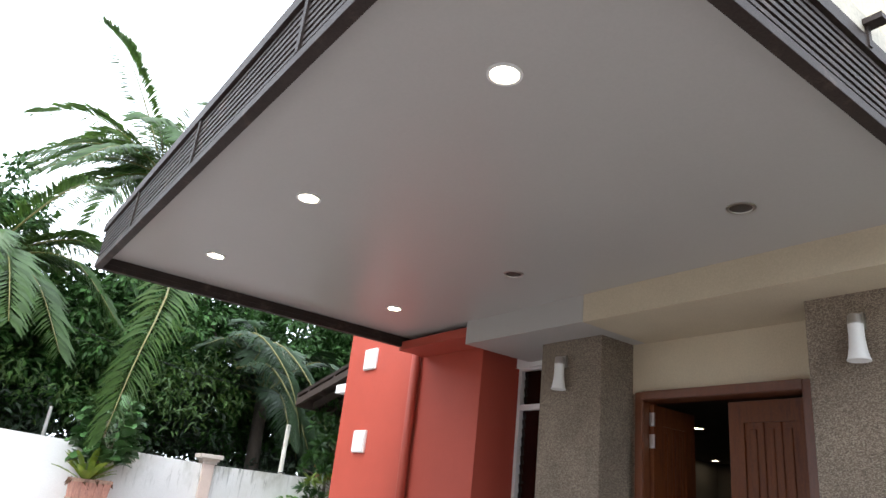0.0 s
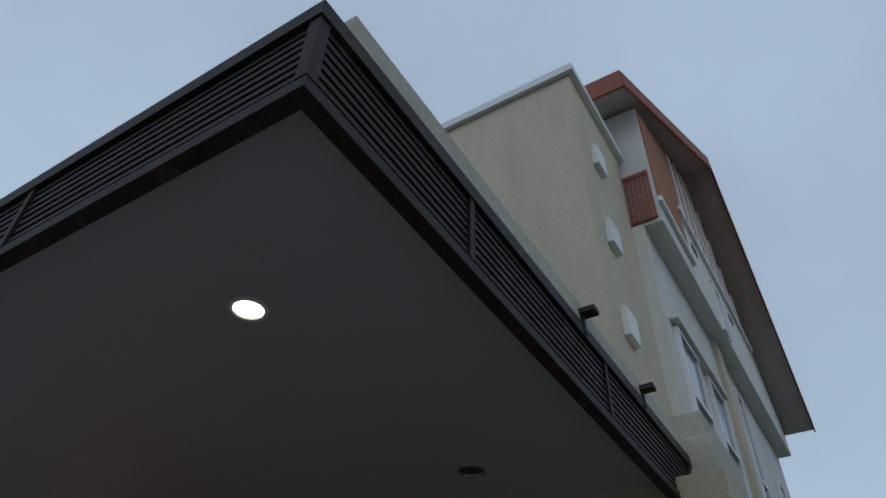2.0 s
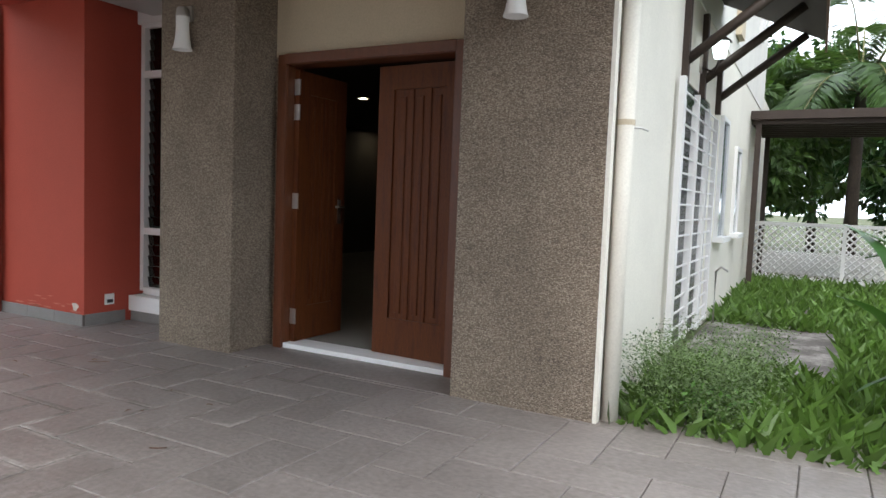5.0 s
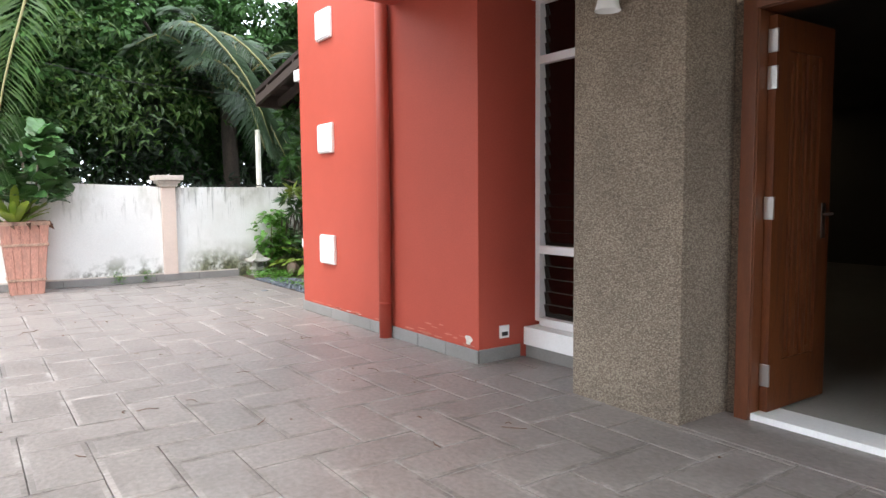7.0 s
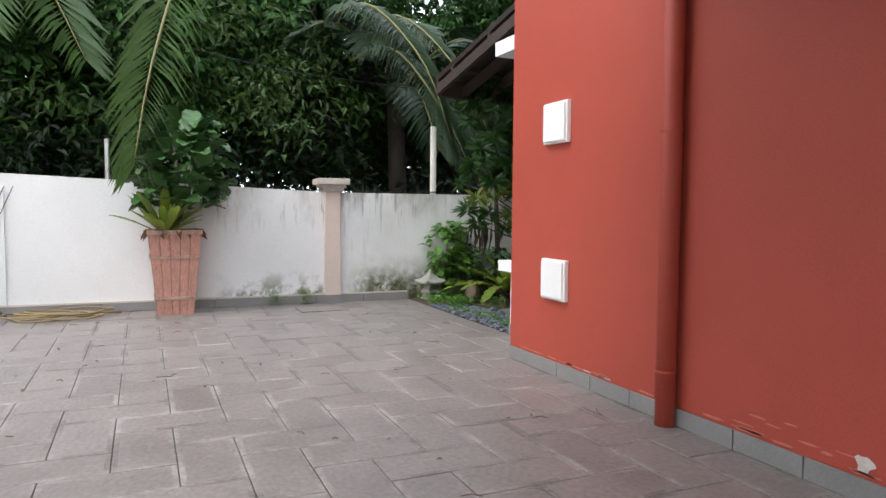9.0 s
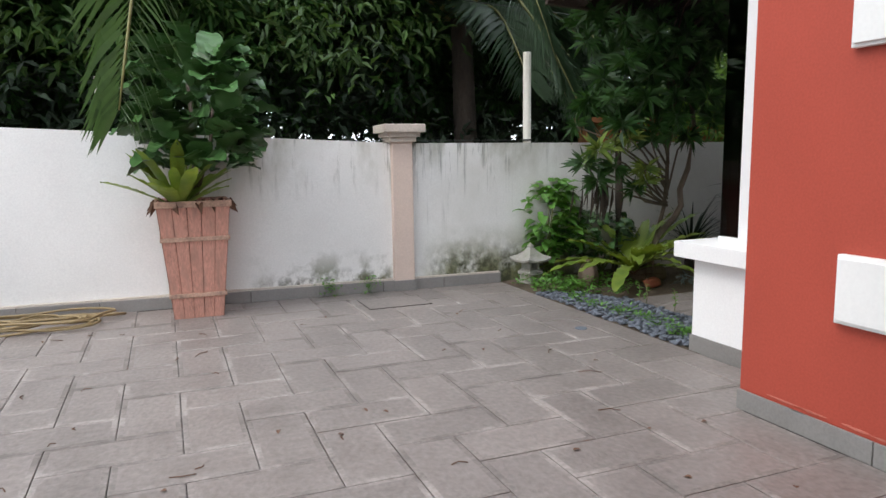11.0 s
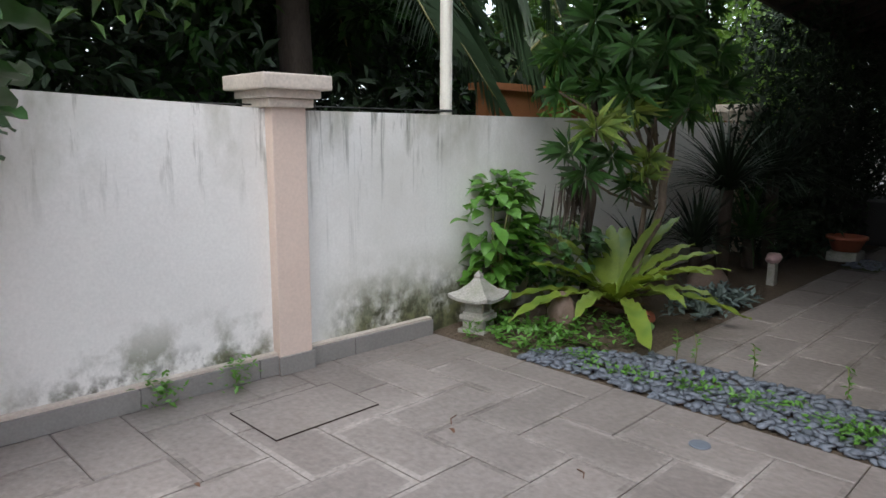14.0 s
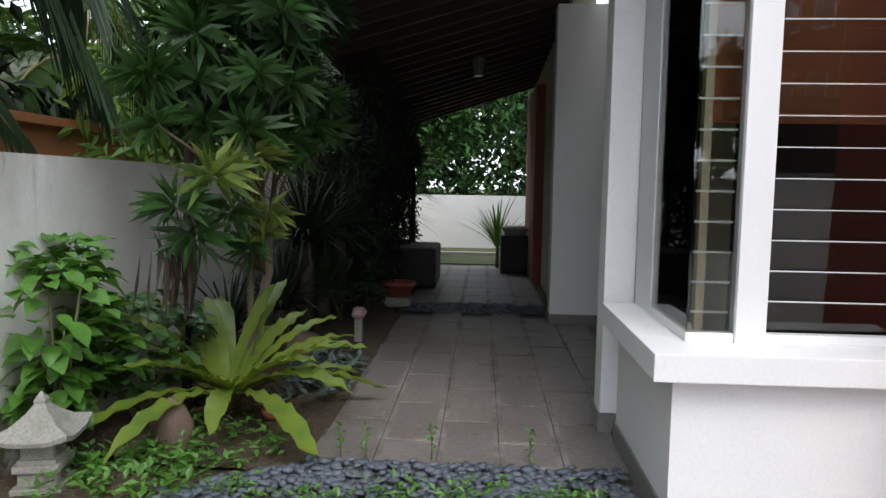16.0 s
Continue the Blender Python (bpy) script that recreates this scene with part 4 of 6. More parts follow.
def tree(x, y, height, radius, seed, mat, label, clumps=170, per=60, size=0.19, low=0.3, bark=None):
    """A broad-leaved tree: tapered trunk, limbs, and a crown of clumps of leaves with gaps."""
    r = rnd(seed)
    root = thing("tree", label, "tree", (x, y, -0.05), "garden trees")
    bark = bark or M_BARKDARK
    lean = r.uniform(-0.3, 0.3, 2)
    part("trunk", tube([(0, 0, 0), (lean[0] * 0.5, lean[1] * 0.5, height * 0.3), (lean[0], lean[1], height * 0.62)], [0.16, 0.11, 0.06]), bark, root)
    cen = np.array([lean[0], lean[1], height * (low + 1) / 2])
    rad = np.array([radius, radius, height * (1 - low) / 2])
    p = unit(r.normal(size=(clumps, 3))) * (r.uniform(0.25, 1.0, (clumps, 1)) ** 0.5)
    p *= 0.8 + 0.35 * np.sin(p[:, :1] * 5 + seed) * np.cos(p[:, 1:2] * 4 - seed)
    c = cen + p * rad
    for k in range(6):
        e = c[k]
        b = np.array([lean[0] * 0.7, lean[1] * 0.7, height * r.uniform(0.25, 0.5)])
        m = (b + e) / 2 + (0, 0, 0.25)
        part("limb", tube([tuple(b), tuple(m), tuple(e)], [0.06, 0.04, 0.015], 6), bark, root)
    base = np.repeat(c, per, 0)
    d = unit(r.normal(size=base.shape) + (0, 0, 0.15))
    pos = base + d * r.uniform(0.02, 0.38, (len(base), 1)) * np.array([1, 1, 0.7])
    d = unit(d + np.array([0, 0, -0.45]))
    n = len(pos)
    ln = size * r.uniform(0.6, 1.25, n)
    leaves_object("crown", [leaf_cloud(pos, d, ln, ln * r.uniform(0.45, 0.68, n), r.uniform(-1.2, 1.2, n))], mat, root)
    return root


def frond(parent, pts, length_leaf, n, seed, mat=None, droop=0.5, name="frond", w=0.042):
    """A feather palm frond along a bent midrib: narrow folded leaflets in two rows."""
    r = rnd(seed)
    pts = [np.array(p, float) for p in pts]
    t = np.linspace(0, 1, 40)
    k = len(pts) - 1

    def at(u):
        q = min(int(u * k), k - 1)
        f = u * k - q
        p0, p1, p2, p3 = pts[max(q - 1, 0)], pts[q], pts[q + 1], pts[min(q + 2, k)]
        return 0.5 * ((2 * p1) + (p2 - p0) * f + (2 * p0 - 5 * p1 + 4 * p2 - p3) * f * f + (3 * p1 - p0 - 3 * p2 + p3) * f ** 3)
    line = [at(u) for u in t]
    vs, fs = [], []
    for s in (-1, 1):
        for u in np.linspace(0.14, 0.995, n):
            p, tan = at(u), at(min(u + 0.01, 1.0)) - at(max(u - 0.01, 0.0))
            tan = tan / np.linalg.norm(tan)
            side = np.cross(tan, (0, 0, 1.0))
            nl = np.linalg.norm(side)
            side = side / nl if nl > 0.12 else np.array([1.0, 0, 0])
            L = length_leaf * (0.35 + 0.65 * math.sin(math.pi * min(1, u * 0.9 + 0.1)) ** 0.7) * r.uniform(0.85, 1.1)
            d0 = side * s * (1.0 - 0.25 * u) + tan * (0.40 + 0.45 * u) + np.array([0, 0, r.uniform(-0.1, 0.25)])
            d0 = d0 / np.linalg.norm(d0)
            wv = np.cross(d0, side if abs(d0 @ side) < 0.9 else tan)
            wv = wv / max(np.linalg.norm(wv), 1e-5) * w * r.uniform(0.8, 1.15)
            wv = wv * 0.6 + tan * w * 0.55
            a = p
            b = p + d0 * L * 0.5 - np.array([0, 0, droop * L * 0.12])
            c = p + d0 * L * 0.95 - np.array([0, 0, droop * L * r.uniform(0.45, 0.75)])
            o = len(vs)
            vs += [tuple(a), tuple(b + wv), tuple(b - wv), tuple(c)]
            fs += [(o, o + 1, o + 2), (o + 1, o + 3, o + 2)]
    f = soup(name, vs, fs, mat or M_LEAF_PALM, parent)
    part("midrib", tube([tuple(q) for q in line[::3]], [0.03 * (1 - 0.85 * i / 13) for i in range(len(line[::3]))], 5), M_RIB, f, "yellow-green midrib")
    return f


def palm(x, y, h, fronds, reach, seed, label, trunk_r=0.16, sag=0.9, leaf=0.55, n=58, mat=None):
    r = rnd(seed)
    root = thing("palm_tree", label, "palm", (x, y, -0.05), "palms")
    part("trunk", tube([(0, 0, 0), (0.05, 0, h * 0.5), (0, 0, h)], [trunk_r * 1.25, trunk_r, trunk_r * 0.9], 10), M_BARKDARK, root)
    for i in range(fronds):
        a = i * 2.39996 + seed
        up = r.uniform(0.15, 1.5)
        R = reach * r.uniform(0.85, 1.1)
        ca, sa = math.cos(a), math.sin(a)
        p = [(0, 0, h)]
        for u in (0.3, 0.62, 1.0):
            p.append((ca * R * u * (1 - 0.2 * up * u), sa * R * u * (1 - 0.2 * up * u), h + R * (up * u - sag * u * u * 1.0)))
        frond(root, p, leaf, n, seed * 50 + i, mat)
    return root


def blade_tuft(parent, name, at, n, length, width, seed, mat, spread=1.0, sag=0.6, wav=0.0, seg=6, rise=1.0, least=0.15, single=False):
    """Arching strap leaves from one point; wav ripples their edges."""
    r = rnd(seed)
    vs, fs = [], []
    for i in range(n):
        a = i * 2.39996 + r.uniform(-0.3, 0.3)
        tilt = r.uniform(least, 1.0) * spread
        if single:
            vs, fs = [], []
        L = length * r.uniform(0.7, 1.1)
        W = width * r.uniform(0.8, 1.15)
        ca, sa = math.cos(a), math.sin(a)
        o = len(vs)
        ph = r.uniform(0, 6)
        for q in range(seg + 1):
            u = q / seg
            rr = L * u * math.sin(min(1.5, tilt + 0.25 * u))
            zz = L * (u * math.cos(tilt) * rise - sag * tilt * u * u * 0.7)
            w = W * (0.25 + 1.1 * u) * (1 - u ** 5) if wav else W * (1 - u ** 2) + 0.002
            rip = wav * math.sin(ph + q * 2.4) * W
            cx, cy, cz = at[0] + ca * rr, at[1] + sa * rr, max(at[2] + zz, 0.012)
            vs += [(cx - sa * w, cy + ca * w, cz + abs(w) * 0.35 + rip), (cx, cy, cz), (cx + sa * w, cy - ca * w, cz + abs(w) * 0.35 - rip)]
            if q:
                b = o + 3 * (q - 1)
                fs += [(b, b + 1, b + 4, b + 3), (b + 1, b + 2, b + 5, b + 4)]
        if single:
            soup(name, vs, fs, mat, parent, smooth=True)
    return None if single else soup(name, vs, fs, mat, parent, smooth=True)


def rosettes(parent, name, centres, n, length, width, seed, mat, down=0.0):
    r = rnd(seed)
    c = np.repeat(np.array(centres, float), n, 0)
    d = unit(r.normal(size=c.shape) * (1, 1, 0.55) + (0, 0, 0.35 - down))
    k = len(c)
    L = length * r.uniform(0.7, 1.15, k)
    return leaves_object(name, [leaf_cloud(c + d * 0.015, d, L, np.full(k, width), r.uniform(-0.4, 0.4, k), 0.3)], mat, parent)


def broad_leaf(L, W, seed, seg=6, wave=0.05, tipw=0.6, blunt=False):
    """One broad leaf along +x with a drooping tip, rippled edge and a folded midrib."""
    r = rnd(seed)
    vs, fs = [], []
    for q in range(seg + 1):
        u = q / seg
        w = W * max(0.02, math.sin(math.pi * u ** tipw) ** 0.8) * 0.5
        if blunt:
            w = W * 0.5 * math.sqrt(max(0.02, 1 - ((u - 0.6) / (0.6 if u < 0.6 else 0.42)) ** 2))
        z = 0.10 * L * math.sin(u * 2.2) - 0.22 * L * u * u
        rip = wave * W * math.sin(q * 2.1 + r.uniform(0, 2))
        vs += [(L * u, w, z + w * 0.3 + rip), (L * u, 0, z), (L * u, -w, z + w * 0.3 - rip)]
        if q:
            b = 3 * (q - 1)
            fs += [(b, b + 3, b + 4, b + 1), (b + 1, b + 4, b + 5, b + 2)]
    me = bpy.data.meshes.new("leaf")
    me.from_pydata(vs, [], fs)
    me.polygons.foreach_set("use_smooth", [True] * len(me.polygons))
    return me


def leafy(parent, meshes, spots, mat, seed, droop=25, scale=(0.75, 1.15), outward=None, lift=-25):
    """Single broad leaves as parts at the given spots, facing away from the outward point."""
    r = random.Random(seed)
    for i, (x, y, z) in enumerate(spots):
        me = meshes[i % len(meshes)]
        if not me.materials:
            me.materials.append(mat)
        o = part("leaf", me, mat, parent)
        a = math.degrees(math.atan2(y - outward[1], x - outward[0])) + r.uniform(-40, 40)
        s = r.uniform(*scale)
        o.matrix_basis = pose(x, y, z, r.uniform(-25, 25), r.uniform(lift, droop), a) @ Matrix.Scale(s, 4)


# trees behind the boundary wall
for i, (x, y, h, r, low) in enumerate(((-3.6, 16.4, 6.2, 2.6, 0.15), (-0.2, 16.6, 7.0, 2.0, 0.12), (3.3, 16.2, 6.0, 2.0, 0.2), (6.0, 17.0, 7.4, 2.4, 0.12), (-7.5, 18.0, 7.0, 3.0, 0.12), (8.7, 17.2, 6.6, 1.7, 0.12), (12.6, 17.5, 3.4, 2.4, 0.12), (1.6, 19.0, 6.0, 2.4, 0.08))):
    tree(x, y, h, r, 20 + i, M_LEAF_TREE, "tall broad-leaved tree with dark green crown behind the wall", 330, 90, 0.15, low)
# rear row of trees, with shade already in the leaf colour
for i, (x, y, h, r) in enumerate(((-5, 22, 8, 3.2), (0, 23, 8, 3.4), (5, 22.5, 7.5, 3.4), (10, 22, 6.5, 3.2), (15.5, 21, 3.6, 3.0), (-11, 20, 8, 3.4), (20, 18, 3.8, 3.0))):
    tree(x, y, h, r, 50 + i, M_LEAF_SHADED, "dense tree in the row behind the garden, leaves darkened for shade", 190, 60, 0.26, 0.02)
# one layer of shrubs behind the wall, their shade put into the leaf colour
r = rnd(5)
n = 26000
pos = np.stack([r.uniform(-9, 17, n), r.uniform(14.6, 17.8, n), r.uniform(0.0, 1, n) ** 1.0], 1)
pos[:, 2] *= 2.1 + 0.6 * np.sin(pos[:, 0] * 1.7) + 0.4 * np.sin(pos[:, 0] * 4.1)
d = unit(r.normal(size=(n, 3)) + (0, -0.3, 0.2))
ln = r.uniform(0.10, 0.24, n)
hedge = leaves_object("undergrowth", [leaf_cloud(pos, d, ln, ln * 0.42, r.uniform(-1, 1, n))], M_LEAF_SHADED, None)
tagged(hedge, "dense shrubs filling the ground behind the wall, leaves darkened for shade", "shrubs", kind="stuff")
# broad bright sprays hanging out of the crowns
r = rnd(9)
c = np.array([(3.2, 14.9, 3.0), (3.7, 14.7, 2.7), (4.2, 14.9, 3.1), (2.8, 14.8, 3.5), (4.8, 15.0, 3.4), (3.5, 14.8, 3.9), (2.3, 14.9, 2.3), (4.3, 14.7, 2.4), (5.2, 15.0, 2.8), (1.2, 15.0, 2.6), (-0.4, 15.0, 2.4), (-1.5, 15.1, 2.8)])
b = np.repeat(c, 130, 0)
pos = b + r.normal(size=b.shape) * (0.36, 0.2, 0.2)
d = unit(r.normal(size=b.shape) * (1, 0.6, 0.4) + (0, -0.6, -0.35))
ln = r.uniform(0.12, 0.22, len(b))
spray = thing("overhanging_branch", "leafy bright green branches hanging over the boundary wall", "branches", (3.4, 14.9, 0))
part("stem", tube([(0.0, 0.9, 1.6), (-0.1, 0.5, 2.6), (-0.2, 0.0, 3.6)], [0.05, 0.03, 0.015], 6), M_BARKDARK, spray)
leaves_object("leaves", [leaf_cloud(pos - (3.4, 14.9, 0), d, ln, ln * 0.36, r.uniform(-0.6, 0.6, len(b)), 0.35)], M_LEAF_LIGHTTREE, spray)

palm(3.3, 17.8, 8.3, 24, 3.7, 3, "tall oil palm with long feathery fronds above the trees", sag=0.72, leaf=0.85, n=84, mat=M_LEAF_PALM)
palm(0.1, 15.9, 4.4, 24, 3.3, 7, "low oil palm with drooping fronds behind the boundary wall", leaf=0.8, n=80)
palm(6.2, 15.6, 3.1, 20, 2.4, 11, "feathery palm behind the boundary wall", leaf=0.7, n=70, mat=M_LEAF_PALMDARK)
palm(10.5, 15.4, 2.6, 16, 2.2, 13, "bright palm in the neighbouring garden")
over = thing("palm_frond", "long drooping palm frond hanging over the courtyard", "palm frond", (2.9, 15.3, 5.2))
frond(over, [(0, 0, 0), (0.1, -1.7, 0.2), (-0.1, -3.5, -1.2), (-0.5, -4.35, -2.7), (-0.68, -4.6, -3.7)], 0.60, 105, 77, droop=0.6, w=0.027)
over3 = thing("palm_frond", "dark palm frond with long ribbon leaflets above the planting bed", "palm frond", (5.2, 14.8, 3.4))
frond(over3, [(0, 0, 0), (0.4, -0.8, 0.05), (0.8, -1.6, -0.85), (1.08, -1.98, -1.7)], 0.62, 105, 79, M_LEAF_PALMDARK, droop=1.0, w=0.018)
over4 = thing("palm_frond", "dark palm frond arching over the white post and the wall", "palm frond", (4.9, 15.0, 4.0))
frond(over4, [(0, 0, 0), (0.3, -1.1, 0.0), (0.75, -2.0, -0.9), (1.05, -2.3, -1.95)], 0.6, 110, 80, M_LEAF_PALMDARK, droop=1.0, w=0.018)
over2 = thing("palm_frond", "dark drooping palm frond hanging over the planting bed", "palm frond", (5.4, 15.3, 3.9))
frond(over2, [(0, 0, 0), (0.35, -1.2, 0.05), (0.9, -2.1, -0.9), (1.35, -2.5, -2.2)], 0.6, 110, 78, M_LEAF_PALMDARK, droop=0.8, w=0.018)


# ---- planter with fig and bird's-nest fern ----
def planter():
    x, y = 2.60, 12.80
    root = thing("planter", "tall tapered square planter of weathered pink-brown boards", "planter", (x, y, 0))
    H, b0, b1 = 0.92, 0.185, 0.27
    for side in range(4):
        rot = Matrix.Rotation(side * math.pi / 2, 4, "Z")
        for k in range(5):
            u0, u1 = -1 + 0.4 * k + 0.012, -1 + 0.4 * (k + 1) - 0.012
            bm = bmesh.new()
            vs = []
            dz = 0.006 * ((k * 7 + side * 3) % 5 - 2)
            off = 0.002 * ((k * 5 + side) % 3)
            for (u, z, h) in ((u0, 0, b0), (u1, 0, b0), (u1, H + dz, b1), (u0, H + dz, b1)):
                vs.append(bm.verts.new((u * h, -h - off, z)))
            vi = []
            for (u, z, h) in ((u0, 0, b0), (u1, 0, b0), (u1, H + dz, b1), (u0, H + dz, b1)):
                vi.append(bm.verts.new((u * (h - 0.02), -h + 0.02, z)))
            bm.faces.new(vs)
            bm.faces.new(list(reversed(vi)))
            for a in range(4):
                c = (a + 1) % 4
                bm.faces.new((vs[c], vs[a], vi[a], vi[c]))
            o = part("board", bm, M_TERRA, root)
            o.matrix_basis = rot
        for z in (0.17, 0.62, 0.885):
            h = b0 + (b1 - b0) * z / H + 0.008
            o = part("band", boxes((-h - 0.006, h + 0.006, -h - 0.008, -h + 0.012, z, z + (0.034 if z < 0.8 else 0.05)), bevel=0.004), M_BAND, root)
            o.matrix_basis = rot
    part("soil", boxes((-b1 + 0.03, b1 - 0.03, -b1 + 0.03, b1 - 0.03, 0.78, 0.86)), M_SOIL, root)
    rr = rnd(31)
    n = 40
    a = rr.uniform(0, 6.28, n)
    pos = np.stack([np.cos(a) * 0.25, np.sin(a) * 0.25, np.full(n, 0.925)], 1)
    d = unit(np.stack([np.cos(a), np.sin(a), rr.uniform(-0.9, 0.1, n)], 1))
    leaves_object("dead_leaves", [leaf_cloud(pos, d, rr.uniform(0.06, 0.16, n), rr.uniform(0.04, 0.09, n), rr.uniform(-1, 1, n), 0.6)], M_DEADLEAF, root, "curled dead brown leaves over the rim")
    fig = thing("fiddle_leaf_fig", "fiddle-leaf fig with large dark leaves growing in the planter", "plant", (x, y, 0.85))
    part("stem", tube([(0, 0, 0), (0.05, 0, 0.5), (0.02, 0.02, 1.0)], [0.025, 0.02, 0.012]), M_BARK, fig)
    part("stem", tube([(0.03, 0.02, 0.1), (0.16, -0.04, 0.5), (0.2, -0.05, 0.85)], [0.02, 0.015, 0.01]), M_BARK, fig)
    meshes = [broad_leaf(0.27, 0.20, s, 11, 0.06, blunt=True) for s in range(5)]
    rr = random.Random(12)
    spots = []
    for k in range(185):
        z = rr.uniform(0.30, 1.26)
        a = k * 2.39996
        q = 0.10 + 0.24 * math.sin(math.pi * min(1, z / 1.4)) * rr.uniform(0.5, 1.3)
        spots.append((0.08 + q * math.cos(a), -0.02 + q * math.sin(a), z))
    leafy(fig, meshes, spots, M_LEAF_FIG, 8, 12, (0.7, 1.15), (0.08, -0.02), -60)
    fern = thing("birds_nest_fern", "bird's-nest fern with wavy strap leaves at the planter rim", "fern", (x - 0.10, y - 0.17, 0.86), "bird's-nest ferns")
    blade_tuft(fern, "frond", (0, 0, 0), 26, 0.56, 0.058, 19, M_LEAF_NEST, 1.05, 0.2, 0.12, 12, 1.05, 0.35, True)


planter()

# ---- planting bed ----
bedv, bedf = [], []
nx, ny = 60, 20
for j in range(ny + 1):
    for i in range(nx + 1):
        x = 5.36 + (9.85 - 5.36) * i / nx
        y = 11.72 + (13.2 - 11.72) * j / ny
        if i < 8:
            y = 10.2 + (13.2 - 10.2) * j / ny
        z = -0.02 + 0.035 * noise.noise(Vector((x * 2, y * 2, 0))) + 0.05 * max(0, min(1, (y - 11.9) * 1.5))
        x2 = x
        if y < 12.4:
            z = min(z, -0.004)
        z = -0.006 + (z + 0.006) * max(0.0, min(1.0, (x - 5.45) * 4))
        bedv.append((x2, y, z))
for j in range(ny):
    for i in range(nx):
        a = j * (nx + 1) + i
        if i != 7:
            bedf.append((a, a + 1, a + nx + 2, a + nx + 1))
bed = soup("garden_bed", bedv, bedf, M_SOIL, smooth=True)
tagged(bed, "bare brown soil of the planting bed", "soil", kind="structure")
structure("garden_bed_far", boxes((5.45, 9.8, 11.7, 13.0, -0.044, -0.03), (9.8, 17.2, 11.85, 13, -0.044, -0.01)), M_SOIL, "dark soil along the passage", category="soil")
structure("lawn_far", boxes((14.25, 17.2, 10.2, 11.85, -0.044, 0.0)), M_GRASSGROUND, "mossy strip at the far wall", category="ground")


def stone_lantern(x, y):
    root = thing("stone_lantern", "small grey granite garden lantern with a curved roof", "stone lantern", (x, y, 0.0), turn=12)
    root.scale = (0.74, 0.74, 0.93)
    part("foot", boxes((-0.13, 0.13, -0.13, 0.13, 0.0, 0.035), (-0.10, -0.035, -0.10, 0.10, 0.035, 0.10), (0.035, 0.10, -0.10, 0.10, 0.035, 0.10), (-0.12, 0.12, -0.12, 0.12, 0.10, 0.135), bevel=0.008), M_STONE, root)
    part("chamber", boxes((-0.085, -0.05, -0.085, 0.085, 0.135, 0.235), (0.05, 0.085, -0.085, 0.085, 0.135, 0.235), (-0.05, 0.05, 0.05, 0.085, 0.135, 0.235), (-0.10, 0.10, -0.10, 0.10, 0.13, 0.155), bevel=0.005), M_STONE, root)

    def square(h, z, lift):
        out = []
        for s in range(4):
            for k in range(4):
                u = -1 + 0.5 * k
                p = (u * h, -h)
                c, q = math.cos(s * math.pi / 2), math.sin(s * math.pi / 2)
                out.append((p[0] * c - p[1] * q, p[0] * q + p[1] * c, z + lift * abs(u) ** 3))
        return out
    bm = ring_stack([square(0.19, 0.235, 0.025), square(0.195, 0.255, 0.03), square(0.12, 0.295, 0.012), square(0.06, 0.35, 0.0), square(0.028, 0.385, 0), square(0.03, 0.40, 0), square(0.004, 0.435, 0)])
    part("roof", bm, M_STONE, root)


stone_lantern(5.68, 12.76)


def rock(name, x, y, z, rx, ry, rz, mat, label, seed):
    bm = bmesh.new()
    bmesh.ops.create_icosphere(bm, subdivisions=3, radius=1)
    for v in bm.verts:
        k = 1 + 0.22 * noise.noise(v.co * 1.6 + Vector((seed, 0, 0))) + 0.06 * noise.noise(v.co * 5)
        v.co = Vector((v.co.x * rx * k, v.co.y * ry * k, v.co.z * rz * k))
    for f in bm.faces:
        f.smooth = True
    o = part(name, bm, mat)
    o.location = (x, y, z)
    return tagged(o, label, "rock")


rock("rock", 6.12, 12.42, 0.09, 0.10, 0.09, 0.15, M_ROCK, "rounded brown boulder standing in the planting bed", 1)
rock("rock", 6.85, 12.45, 0.06, 0.2, 0.15, 0.10, M_ROCK, "rounded brown boulder under the fern", 5)
rock("rock", 8.0, 12.3, 0.05, 0.2, 0.15, 0.12, M_ROCK, "dark boulder along the passage bed", 8)
shard = rock("pot_shard", 6.62, 12.10, 0.04, 0.10, 0.05, 0.05, M_POTRED, "broken terracotta shard lying on the soil", 3)

fern = thing("birds_nest_fern", "large bird's-nest fern with glossy wavy yellow-green leaves in the bed", "fern", (6.56, 12.30, 0.08), "bird's-nest ferns")
blade_tuft(fern, "frond", (0, 0, 0.05), 24, 0.92, 0.066, 41, M_LEAF_NEST, 1.25, 0.58, 0.20, 18, 1.1, 0.5, True)
blade_tuft(fern, "frond", (0.02, 0.03, 0.05), 10, 0.62, 0.06, 43, M_LEAF_NEST, 0.9, 0.4, 0.18, 14, 1.0, 0.3, True)
blade_tuft(fern, "dead_frond", (0, 0, 0), 9, 0.36, 0.025, 44, M_DEADLEAF, 1.5, 0.6, 0.1, 6, 0.4)


